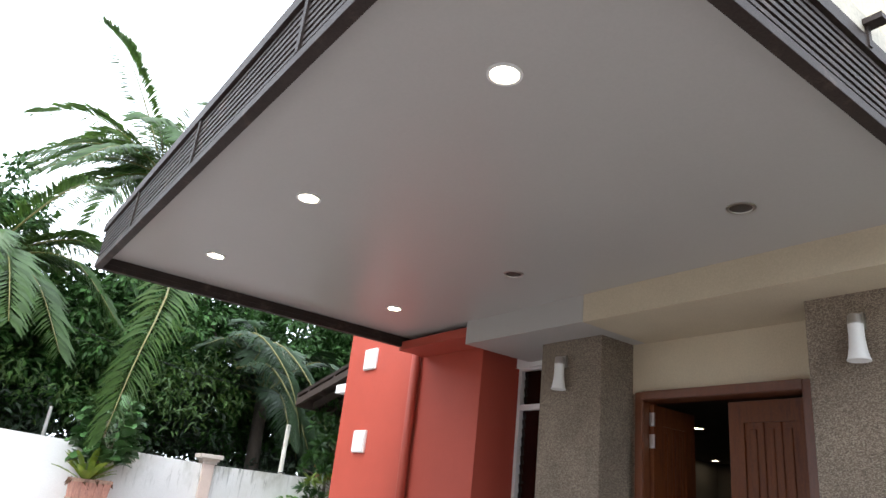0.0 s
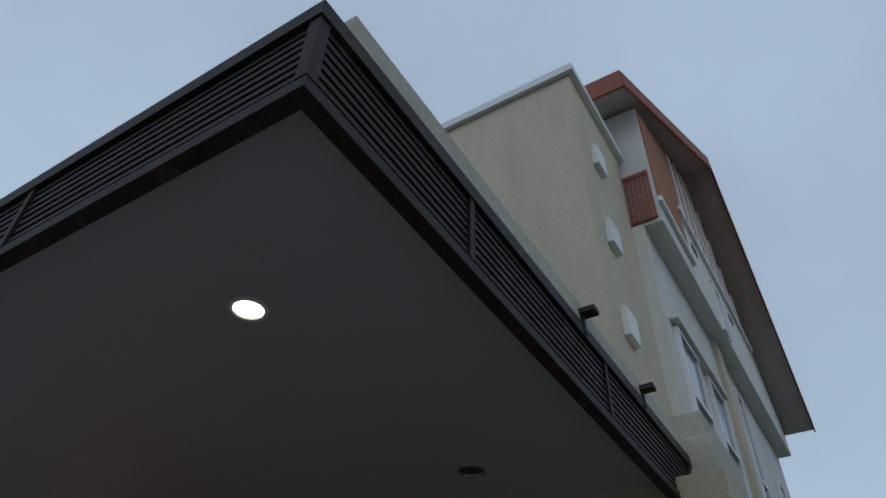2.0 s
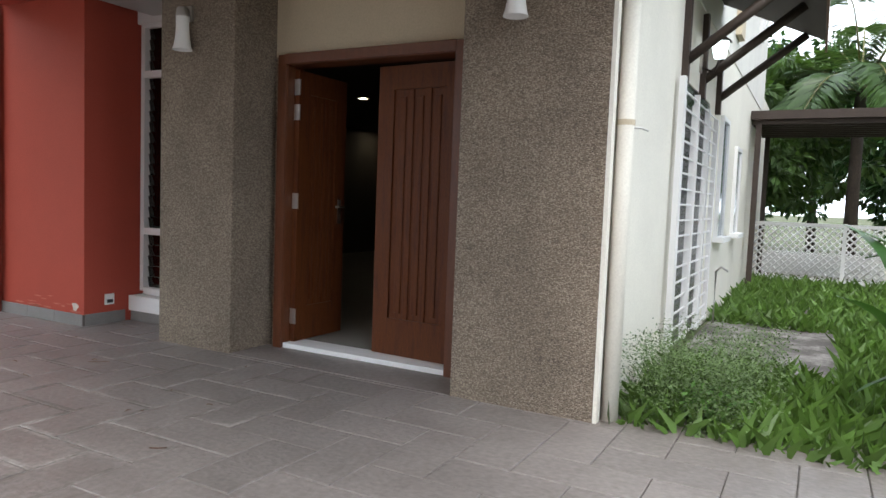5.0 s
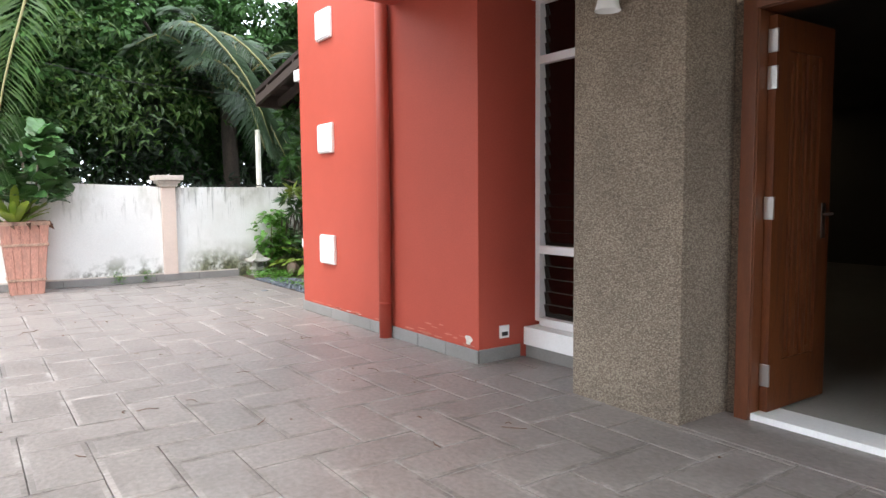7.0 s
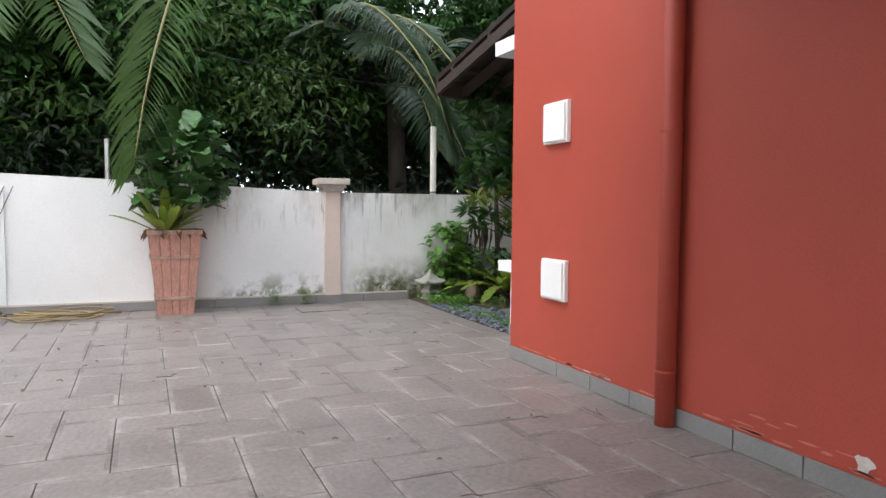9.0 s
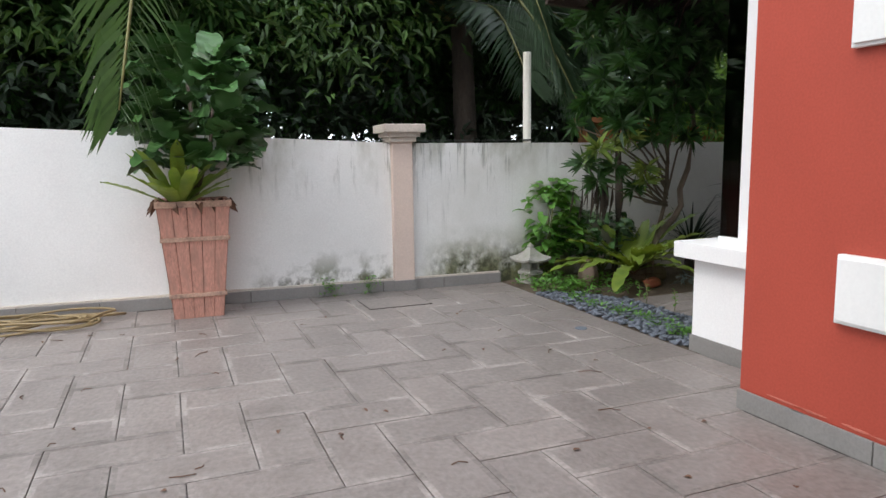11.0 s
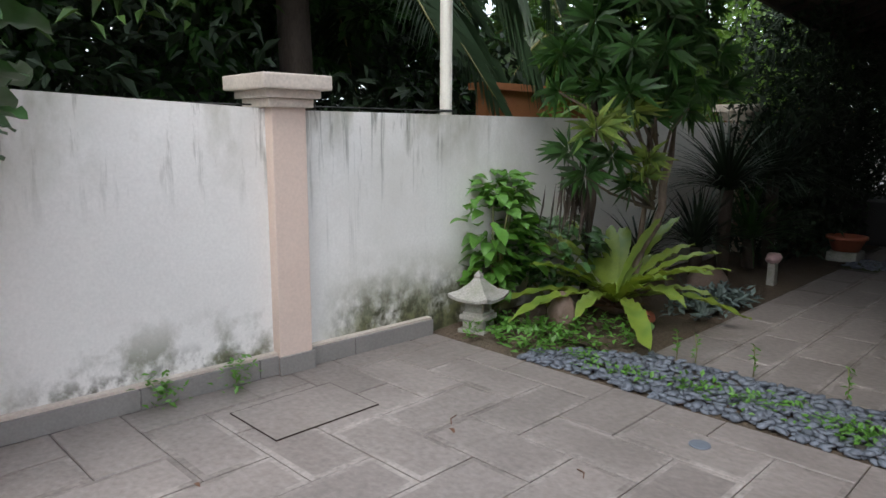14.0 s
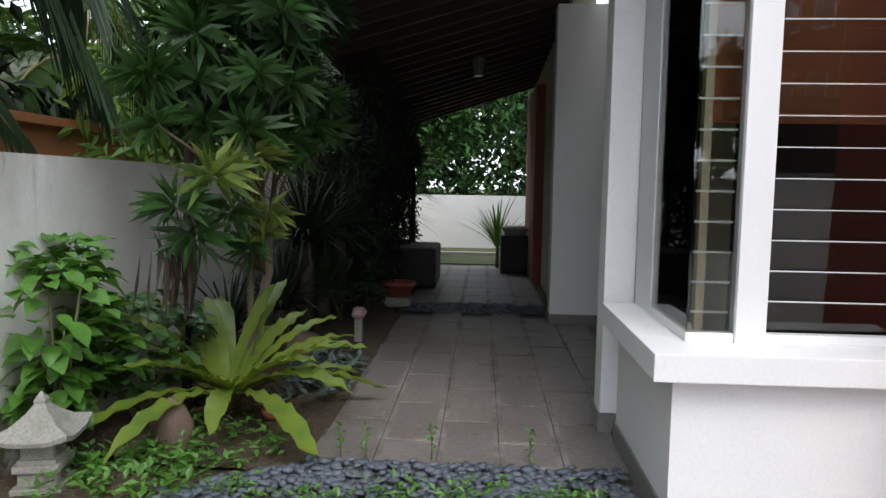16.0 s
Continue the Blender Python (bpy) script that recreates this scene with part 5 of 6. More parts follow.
def shrub(x, y, w, h, zc, seed, mat, label, count=150, L=0.125, W=0.075, lobes=((0, 0, 0, 1.0),)):
    root = thing("shrub", label, "shrub", (x, y, 0.0), "bed shrubs")
    r = random.Random(seed)
    spots = []
    for k in range(count):
        a, q, e = k * 2.39996, r.uniform(0.35, 1.0) ** 0.5, r.uniform(-1, 1)
        c = math.sqrt(max(0, 1 - e * e))
        lx, ly, lz, ls = lobes[k % len(lobes)]
        spots.append((lx + ls * w * q * c * math.cos(a), ly + ls * w * q * c * math.sin(a) * 0.8, zc + lz + ls * h * q * e))
    for k in range(7):
        p = spots[k * 9]
        part("stem", tube([(0.02 * k - 0.06, 0, 0), (p[0] * 0.5, p[1] * 0.5, p[2] * 0.6), p], [0.012, 0.009, 0.005], 6), M_STEM, root)
    leafy(root, [broad_leaf(L, W, s, 5, 0.04, 0.75) for s in range(4)], spots, mat, seed, 35, (0.65, 1.2), (0, 0))
    return root


shrub(5.91, 12.84, 0.25, 0.27, 0.71, 3, M_LEAF_BUSH, "bright green leafy shrub against the boundary wall", 420, 0.125, 0.082, ((0.0, 0.0, 0.0, 1.0), (0.17, -0.06, -0.20, 0.8), (-0.02, 0.02, -0.36, 0.6), (0.10, 0.0, 0.16, 0.55)))
shrub(6.47, 12.74, 0.36, 0.27, 0.44, 4, M_LEAF_FIG, "dark green leafy shrub behind the fern", 260, 0.11, 0.075)


def dracaena_tree():
    root = thing("dracaena", "slender dracaena tree with leaf rosettes and pale bent trunk", "tree", (6.85, 12.28, 0))
    part("trunk", tube([(-0.12, 0, 0), (-0.10, 0.0, 0.28), (-0.04, -0.01, 0.47), (0.14, -0.02, 0.62), (0.22, -0.02, 0.74), (0.19, -0.03, 0.90), (0.28, -0.03, 1.1), (0.33, -0.04, 1.5), (0.2, -0.06, 2.1)], [0.036, 0.034, 0.033, 0.031, 0.03, 0.028, 0.026, 0.022, 0.015], 10), M_BARK, root)
    part("trunk", tube([(-0.06, 0.0, 0.42), (0.06, 0.03, 0.75), (0.10, 0.05, 1.3)], [0.02, 0.018, 0.012]), M_BARK, root)
    part("trunk", tube([(-0.35, 0.25, 0.0), (-0.33, 0.22, 0.8), (-0.4, 0.18, 1.6)], [0.045, 0.04, 0.02]), M_BARKDARK, root)
    r = random.Random(6)
    heads = [(-0.62, -0.1, 1.12), (-0.72, 0.02, 1.0), (-0.85, 0.05, 1.15), (-0.42, -0.12, 0.92), (-0.3, -0.2, 1.35), (-0.15, -0.12, 1.65), (0.12, -0.2, 1.4), (-0.55, 0.05, 1.55), (-0.9, 0.1, 1.5), (0.0, -0.05, 2.0)]
    for k in range(170):
        p = (r.uniform(-0.85, 0.6), r.uniform(-0.45, 0.35), r.uniform(1.05, 2.9))
        if p[2] > 1.38 + 0.25 * abs(p[0] + 0.2):
            heads.append(p)
    varie = [(-0.66, -0.14, 1.32), (-0.52, -0.18, 1.38), (-0.8, -0.1, 1.28), (-0.36, -0.2, 1.1), (-0.32, -0.18, 0.98)]
    for k, p in enumerate(heads[:26] + varie):
        part("branch", tube([(0.02, -0.06, max(0.75, p[2] - 0.5)), ((p[0]) * 0.6, p[1] * 0.6, p[2] - 0.12), p], [0.012, 0.009, 0.006], 5), M_BARK, root)
    for spots, mat, label, seed in ((heads, M_LEAF_ROSE, "", 15), (varie, M_LEAF_VARIE, "yellow-edged variegated rosette", 16)):
        shapes = [rosettes(root, "leaf_rosette", [(0, 0, 0)], 46, 0.165, 0.02, seed * 7 + k, mat) for k in range(5)]
        for k, p in enumerate(spots):
            o = shapes[k] if k < 5 else part("leaf_rosette", shapes[k % 5].data, mat, root)
            o.matrix_basis = pose(*p, r.uniform(-30, 30), r.uniform(-30, 30), r.uniform(0, 360)) @ Matrix.Scale(r.uniform(0.8, 1.2), 4)
            if label:
                tagged(o, label)
    # dry hanging leaves
    rr = rnd(17)
    n = 34
    pos = np.array([-0.62, 0.15, 0.98]) + rr.normal(size=(n, 3)) * (0.07, 0.05, 0.05)
    d = unit(np.stack([rr.normal(0, 0.14, n), rr.normal(0, 0.14, n), np.full(n, -1.0)], 1))
    leaves_object("dry_leaves", [leaf_cloud(pos, d, rr.uniform(0.2, 0.42, n), np.full(n, 0.014), rr.uniform(-1, 1, n), 0.05)], M_BARKDARK, root, "hanging dry brown strap leaves")


dracaena_tree()
# all but one clump take the leaf green darkened for shade
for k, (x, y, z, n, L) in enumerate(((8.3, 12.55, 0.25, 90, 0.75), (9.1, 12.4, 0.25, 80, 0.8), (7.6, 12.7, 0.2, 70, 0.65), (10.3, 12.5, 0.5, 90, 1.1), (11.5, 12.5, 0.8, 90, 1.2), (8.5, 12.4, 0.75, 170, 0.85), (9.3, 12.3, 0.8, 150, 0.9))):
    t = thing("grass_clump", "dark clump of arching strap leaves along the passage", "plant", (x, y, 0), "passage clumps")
    blade_tuft(t, "leaf_tuft", (0, 0, z), n, L, 0.012, 60 + k, M_LEAF_SHADED if k != 1 else M_LEAF_ROSE, 1.1, 0.85)
    part("stump", tube([(0, 0, -0.02), (0, 0, z + 0.03)], 0.06), M_BARKDARK, t)
t = thing("yucca", "tall dark yucca with drooping crown beside the passage", "plant", (12.6, 11.95, 0))
part("trunk", tube([(0, 0, 0), (-0.12, 0, 0.7), (-0.1, 0, 1.5)], [0.05, 0.04, 0.03]), M_BARKDARK, t)
part("trunk", tube([(0.1, 0.05, 0), (0.25, 0.05, 0.6), (0.2, 0.1, 1.1)], [0.05, 0.04, 0.03]), M_BARKDARK, t)
blade_tuft(t, "crown", (-0.1, 0, 1.5), 110, 0.75, 0.016, 91, M_LEAF_ROSE, 1.2, 0.9)
blade_tuft(t, "crown", (0.2, 0.1, 1.1), 90, 0.65, 0.016, 92, M_LEAF_ROSE, 1.2, 0.9)
# tall hedge mass at the bed's far part, leaf colour darkened for its shade
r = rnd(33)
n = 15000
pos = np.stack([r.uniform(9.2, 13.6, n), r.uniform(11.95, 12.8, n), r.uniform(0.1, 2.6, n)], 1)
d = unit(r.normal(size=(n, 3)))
tall = leaves_object("creeper_hedge", [leaf_cloud(pos, d, r.uniform(0.06, 0.13, n), r.uniform(0.03, 0.05, n), r.uniform(-1, 1, n))], M_LEAF_SHADED, None)
r = rnd(34)
n = 7000
pos = np.stack([r.uniform(7.6, 15, n), r.uniform(13.1, 13.9, n), r.uniform(1.0, 3.1, n)], 1)
d = unit(r.normal(size=(n, 3)) + (0, 0, -0.4))
lit = leaves_object("neighbour_shrubs", [leaf_cloud(pos, d, r.uniform(0.1, 0.22, n), r.uniform(0.03, 0.06, n), r.uniform(-1, 1, n))], M_LEAF_LIGHT, None)
tagged(lit, "lighter green shrubs rising above the boundary wall", "shrubs", kind="stuff")
n = 28000
pos = np.stack([r.uniform(17.7, 20.5, n), r.uniform(4, 17, n), r.uniform(0.0, 4.6, n)], 1)
d = unit(r.normal(size=(n, 3)))
ln = r.uniform(0.12, 0.26, n)
farleaf = leaves_object("far_shrubs", [leaf_cloud(pos, d, ln, ln * 0.5, r.uniform(-1, 1, n))], M_LEAF_TREE, None)
tagged(farleaf, "dense green trees beyond the far passage wall", "shrubs", kind="stuff")
tagged(tall, "overgrown hedge along the boundary wall in the passage, leaves darkened for shade", "hedge", kind="stuff")


def weeds(name, spots, mat, seed, label, L=0.05, n=26, high=0.10, category="weeds"):
    r = rnd(seed)
    c = np.repeat(np.array(spots, float), n, 0)
    pos = c + r.normal(size=c.shape) * (0.05, 0.05, 0)
    pos[:, 2] += r.uniform(0.01, high, len(c))
    d = unit(r.normal(size=c.shape) * (1, 1, 0.4) + (0, 0, 0.4))
    ln = L * r.uniform(0.6, 1.3, len(c))
    o = leaves_object(name, [leaf_cloud(pos, d, ln, ln * 0.55, r.uniform(-0.5, 0.5, len(c)))], mat, None)
    return tagged(o, label, category, kind="stuff")


rr = random.Random(3)
weeds("bed_weeds", [(rr.uniform(5.5, 6.0), rr.uniform(12.2, 12.75), 0) for _ in range(22)] + [(rr.uniform(5.55, 6.4), rr.uniform(11.85, 12.4), 0) for _ in range(10)], M_LEAF_BUSH, 21, "low green weeds round the stone lantern")
weeds("pebble_weeds", [(5.6 + rr.uniform(0, 0.16), rr.uniform(10.5, 12.0), 0.0) for _ in range(22)] + [(5.75, 10.7, 0), (5.8, 10.9, 0), (5.72, 11.0, 0), (5.7, 10.62, 0)], M_LEAF_BUSH, 22, "small green weeds growing through the slate pebbles", 0.035, 22, 0.05)
weeds("bed_succulents", [(rr.uniform(7.0, 7.9), rr.uniform(11.85, 12.25), 0) for _ in range(30)], material("blue_green_leaf", (0.10, 0.14, 0.13), 0.6, 0.3, island=0.8), 23, "grey-green ground cover along the passage", 0.07, 24, 0.07)
for x, y in ((4.08, 12.97), (3.72, 12.99)):
    weeds("kerb_weed", [(x, y, 0.0), (x + 0.03, y - 0.01, 0.03)], M_LEAF_BUSH, int(x * 10), "small weed growing at the wall kerb", 0.04, 40, 0.14)
for i, (x, y) in enumerate(((6.08, 11.5), (6.12, 11.2), (6.1, 10.75), (6.1, 11.62))):
    t = thing("seedling", "thin green seedling standing in the paving joint", "weed", (x, y, 0), "seedlings")
    part("stem", tube([(0, 0, 0), (0.01, 0, 0.08), (0, 0.01, 0.17)], 0.003, 5), M_STEM, t)
    q = rnd(200 + i)
    m = 14
    p = np.stack([np.zeros(m), np.zeros(m), np.linspace(0.04, 0.17, m)], 1)
    leaves_object("leaves", [leaf_cloud(p, unit(q.normal(size=(m, 3)) + (0, 0, 0.4)), np.full(m, 0.035), np.full(m, 0.016), q.uniform(-1, 1, m))], M_LEAF_BUSH, t)

# ---- passage clutter ----
def round_pot(name, label, x, y, prof, mat, category, k=20):
    root = thing(name, label, category, (x, y, 0))
    bm = ring_stack([circle(0, 0, z, r, k) for r, z in prof])
    for f in bm.faces:
        f.smooth = len(f.verts) == 4
    part("bowl", bm, mat, root)
    return root


block = thing("stone_block", "rough grey stone block under the red bowl", "stone", (10.2, 11.86, 0))
part("stone", boxes((-0.16, 0.16, -0.14, 0.14, 0, 0.10), bevel=0.02), M_STONE, block)
bowl = round_pot("flower_bowl", "shallow red terracotta flower bowl on a stone", 10.2, 11.86, ((0.12, 0.10), (0.17, 0.22), (0.19, 0.22), (0.19, 0.25), (0.16, 0.25), (0.14, 0.20)), M_POTRED, "flower pot")
basin = thing("trough", "large black planting trough beside the passage", "planter", (11.9, 11.85, 0))
part("body", boxes((-0.5, 0.5, -0.3, 0.3, 0, 0.50), bevel=0.04), M_BLACK, basin)
binp = thing("black_bin", "square black tub with a stone basin on top", "tub", (13.3, 10.5, 0))
part("body", boxes((-0.2, 0.2, -0.22, 0.22, 0, 0.55), bevel=0.03), M_BLACK, binp)
part("basin", ring_stack([circle(0, 0, 0.55, 0.12, 16), circle(0, 0, 0.66, 0.22, 16), circle(0, 0, 0.68, 0.2, 16)]), M_STONE, binp)
t = thing("fern_plant", "light green fern at the end of the passage", "fern", (13.8, 10.75, 0))
blade_tuft(t, "leaf_tuft", (0, 0, 0.3), 40, 0.9, 0.02, 95, M_LEAF_LIGHT, 0.8, 0.5)
part("stem", tube([(0, 0, 0), (0, 0, 0.32)], 0.03), M_STEM, t)
ornament = rock("garden_ornament", 8.55, 11.98, 0.22, 0.10, 0.06, 0.05, material("pink_ceramic", (0.5, 0.33, 0.33), 0.5), "pink ceramic ornament among the plants", 14)
part("foot", boxes((-0.04, 0.04, -0.03, 0.03, -0.24, 0.0)), M_STONE, ornament)


# ---- poles, hose, filter ----
pole = thing("street_pole", "white painted post standing behind the boundary wall", "post", (5.95, 13.33, 0))
part("shaft", ring_stack([circle(0, 0, z, 0.042, 16) for z in (-0.04, 1.4, 2.3)]), M_PALE, pole)
part("wire_loop", ring_stack([circle(0, 0, 1.40, 0.049, 12), circle(0, 0, 1.415, 0.049, 12)]), M_BLACK, pole)
pole = thing("street_pole", "thin grey metal post behind the boundary wall", "post", (1.9, 13.9, 0))
part("shaft", ring_stack([circle(0, 0, z, 0.03, 10) for z in (-0.04, 2.0)]), M_STEEL, pole)
cable = thing("wire", "thin black wire along the top of the boundary wall", "wire", (0, 0, 0))
part("strand", tube([(-2, 13.38, 1.40), (2, 13.2, 1.395), (4.4, 13.1, 1.40), (5.95, 13.28, 1.405)], 0.004, 5), M_BLACK, cable)
cable = thing("wire", "thin black wires hanging down the boundary wall to the filter", "wire", (0, 0, 0))
part("strand", tube([(1.02, 13.15, 1.39), (0.9, 13.14, 1.1), (0.62, 13.12, 0.75), (0.40, 13.0, 0.55)], 0.004, 5), M_BLACK, cable)
part("strand", tube([(0.94, 13.15, 1.39), (0.82, 13.14, 1.12), (0.60, 13.12, 0.9), (0.36, 13.0, 0.8)], 0.004, 5), M_BLACK, cable)
cable = thing("wire", "thin overhead cable among the trees", "wire", (0, 0, 0))
part("strand", tube([(-3, 14.6, 5.3), (1, 14.3, 3.6), (4, 14.2, 3.05), (7, 14.2, 2.9)], 0.006, 5), M_BLACK, cable)
hose = thing("garden_hose", "coiled dirty yellow garden hose lying on the paving", "hose", (1.42, 12.78, 0))
r = random.Random(2)
pts = []
for k in range(170):
    a = k * 0.21
    q = 0.30 + 0.10 * math.sin(k * 0.137) + 0.05 * math.sin(k * 0.71)
    pts.append((1.25 * q * math.cos(a) + 0.06 * math.sin(k * 0.05), 0.62 * q * math.sin(a), 0.012 + 0.016 * (k // 34) + 0.006 * math.sin(k * 0.9)))
pts += [(0.5, 0.1, 0.03), (0.62, 0.2, 0.012), (0.42, 0.28, 0.012), (-0.1, 0.26, 0.012)]
part("coil", tube(pts, 0.010, 6), M_HOSE, hose)
hose2 = thing("hose_end", "dark hose leaning from the filter down to the paving", "hose", (0.0, 0, 0))
part("tube", tube([(0.42, 13.08, 0.95), (0.52, 13.04, 0.6), (0.72, 12.95, 0.25), (0.98, 12.85, 0.02), (1.1, 12.8, 0.012)], 0.012, 6), M_BLACK, hose2)
filt = thing("water_filter", "stainless steel outdoor water filter cylinder with valves", "water filter", (0.22, 12.98, 0))
prof = ((0.12, 0.10), (0.125, 0.12), (0.125, 1.15), (0.12, 1.2), (0.05, 1.26), (0.05, 1.34))
bm = ring_stack([circle(0, 0, z, q, 20) for q, z in prof])
for f in bm.faces:
    f.smooth = len(f.verts) == 4
part("cylinder", bm, M_STEEL, filt)
for a in (0.5, 2.6, 4.7):
    part("leg", boxes((0.1 * math.cos(a) - 0.012, 0.1 * math.cos(a) + 0.012, 0.1 * math.sin(a) - 0.012, 0.1 * math.sin(a) + 0.012, 0, 0.12)), M_STEEL, filt)
part("clamp", ring_stack([circle(0, 0, 0.88, 0.135, 20), circle(0, 0, 0.92, 0.135, 20)]), M_STEEL, filt)
part("valve", tube([(0.05, -0.05, 1.1), (0.18, -0.08, 1.1), (0.18, -0.08, 0.95)], 0.018, 8), M_STEEL, filt)
part("gauge", ring_stack([circle(0.14, -0.1, 1.02, 0.03, 12), circle(0.14, -0.1, 1.06, 0.03, 12)]), material("blue_plastic", (0.05, 0.16, 0.4), 0.4), filt)
part("cloth", ring_stack([circle(0.02, 0, 1.33, 0.10, 9), circle(0.0, 0, 1.42, 0.085, 9, 0.07), circle(0.02, 0.0, 1.52, 0.03, 9)]), material("purple_cloth", (0.25, 0.11, 0.27), 0.9, 0.3), filt, "purple cloth draped on the filter head")
structure("wall_conduit", boxes((0.9, 0.93, 13.15, 13.175, 0.1, 1.36)), M_WALL, "thin white strip on the boundary wall", category="trim")
drain = thing("floor_drain", "round grey drain cover set in the paving", "drain", (5.14, 11.04, 0.002))
part("disc", ring_stack([circle(0, 0, 0.0, 0.045, 16), circle(0, 0, 0.005, 0.042, 16)]), M_PEBBLE, drain)
manhole = thing("manhole_cover", "square paved inspection cover with a dark steel edge", "manhole", (4.19, 12.49, 0.003))
for b in ((-0.276, 0.276, -0.196, -0.193), (-0.276, 0.276, 0.193, 0.196), (-0.276, -0.273, -0.193, 0.193), (0.273, 0.276, -0.193, 0.193)):
    part("edge", boxes((*b, -0.01, 0.0015)), M_FASCIA, manhole)
part("slab", boxes((-0.272, 0.272, -0.192, 0.192, -0.01, 0.0015)), M_TILE, manhole)
# litter on the paving
lr = random.Random(8)
for k in range(90):
    x, y = lr.uniform(1.2, 4.9), lr.uniform(3.2, 12.6)
    t = thing("twig" if k % 2 else "dead_leaf", "dry brown twig on the paving" if k % 2 else "dry fallen leaf on the paving", "twig" if k % 2 else "leaf", (x, y, 0.004), "litter", turn=lr.uniform(0, 360))
    if k % 2:
        L = lr.uniform(0.03, 0.14)
        part("stick", tube([(0, 0, 0), (L * 0.5, 0.012, 0.004), (L, -0.004, 0.001)], 0.0025, 5), M_DEADLEAF, t)
    else:
        me = broad_leaf(lr.uniform(0.025, 0.05), 0.022, k, 4)
        me.materials.append(M_DEADLEAF)
        part("blade", me, M_DEADLEAF, t)


# ---- side yard with awning, grille, fence, neighbour ----
def awning():
    root = thing("window_awning", "small clay-tiled awning on dark timber brackets above the grille window", "awning", (7.0, 1.86, 0))
    W, D, z1, z0 = 2.15, 0.97, 3.38, 2.93
    n = 13
    for k in range(n):
        x0 = W * k / n
        rings = []
        for u in np.linspace(0, 1, 7):
            y, z = -D * u, z1 + (z0 - z1) * u + (0.018 if int(u * 6) % 2 else 0.0)
            arc = [(x0 + W / n * (0.5 - 0.5 * math.cos(math.pi * q / 5)), y, z + 0.045 * math.sin(math.pi * q / 5)) for q in range(6)]
            rings.append(arc)
        bm = ring_stack(rings, closed=False, caps=False)
        part("tile_row", bm, M_ROOFTILE, root)
    bm = bmesh.new()
    v = [bm.verts.new(p) for p in ((0, 0, z1 - 0.03), (W, 0, z1 - 0.03), (W, -D, z0 - 0.03), (0, -D, z0 - 0.03), (0, 0, z1), (W, 0, z1), (W, -D, z0), (0, -D, z0))]
    for q in ((3, 2, 1, 0), (4, 5, 6, 7), (0, 1, 5, 4), (1, 2, 6, 5), (2, 3, 7, 6), (3, 0, 4, 7)):
        bm.faces.new([v[i] for i in q])
    bmesh.ops.recalc_face_normals(bm, faces=bm.faces)
    part("deck", bm, M_CANOPY, root, "dark timber decking")
    part("eave_board", boxes((-0.02, W + 0.02, -D - 0.02, -D, z0 - 0.14, z0 + 0.02)), M_FRAMEWOOD, root)
    bm = tube([(-0.012, 0.0, z1 - 0.04), (-0.012, -D, z0 - 0.04)], 0.06, 4)
    part("verge_board", bm, M_FRAMEWOOD, root, "brown timber verge board")
    for x in (0.06, 0.98, W - 0.06):
        br = part("bracket", tube([(x, -0.02, 2.36), (x, -D + 0.16, z0 + 0.03)], 0.04, 4), M_CANOPY, root, "dark timber strut")
        part("wall_plate", boxes((x - 0.04, x + 0.04, -0.05, 0.0, 2.2, 2.95)), M_CANOPY, br)


awning()


def grille_window():
    root = thing("window_grille", "white steel security grille folded over the side window", "grille", (6.78, 1.83, 0.08))
    W, H = 2.0, 2.12
    for x in (0, 0.04, W * 0.36, W * 0.68, W - 0.03):
        part("post", boxes((x, x + 0.035, -0.05, -0.005, 0, H - 0.1 * x / W)), M_ALU, root)
    for k in range(17):
        z = 0.02 + k * (H - 0.12) / 16
        part("bar", boxes((0.03, W - 0.02, -0.034, -0.022, z, z + 0.014)), M_ALU, root)
    for k in range(5):
        x = 0.25 + k * 0.36
        part("upright", boxes((x, x + 0.012, -0.022, -0.01, 0, H - 0.14)), M_ALU, root)


grille_window()
M_SIDEGLASS = material("dark_side_glass", (0.03, 0.035, 0.04), 0.2, 0.2, 1, 30, 0)
structure("window_side_dark", boxes((7.06, 8.69, 1.868, 1.88, 0.05, 2.24)), M_SIDEGLASS, "dark glass of the side window", category="window")
lan = thing("wall_lantern", "lit black and glass coach lantern on the side wall", "wall lamp", (7.9, 1.86, 2.52))
part("back_plate", boxes((-0.035, 0.035, -0.02, 0, -0.1, 0.08), bevel=0.005), M_STEEL, lan)
part("arm", tube([(0, -0.01, -0.05), (0, -0.12, -0.10), (0, -0.16, 0.0)], 0.012, 6), M_FASCIA, lan)
part("glass", ring_stack([circle(0, -0.16, 0.02, 0.05, 6), circle(0, -0.16, 0.16, 0.085, 6)]), M_LAMPWHITE, lan, "glowing frosted glass body")
part("roof", ring_stack([circle(0, -0.16, 0.16, 0.11, 6), circle(0, -0.16, 0.21, 0.04, 6), circle(0, -0.16, 0.25, 0.01, 6)]), M_FASCIA, lan)
tap = thing("garden_tap", "bent metal standpipe tap at the side wall", "tap", (9.1, 1.75, 0))
part("pipe", tube([(0, 0, 0), (0, 0, 0.55), (0, -0.05, 0.6), (0, -0.12, 0.56)], 0.012, 8), M_STEEL, tap)
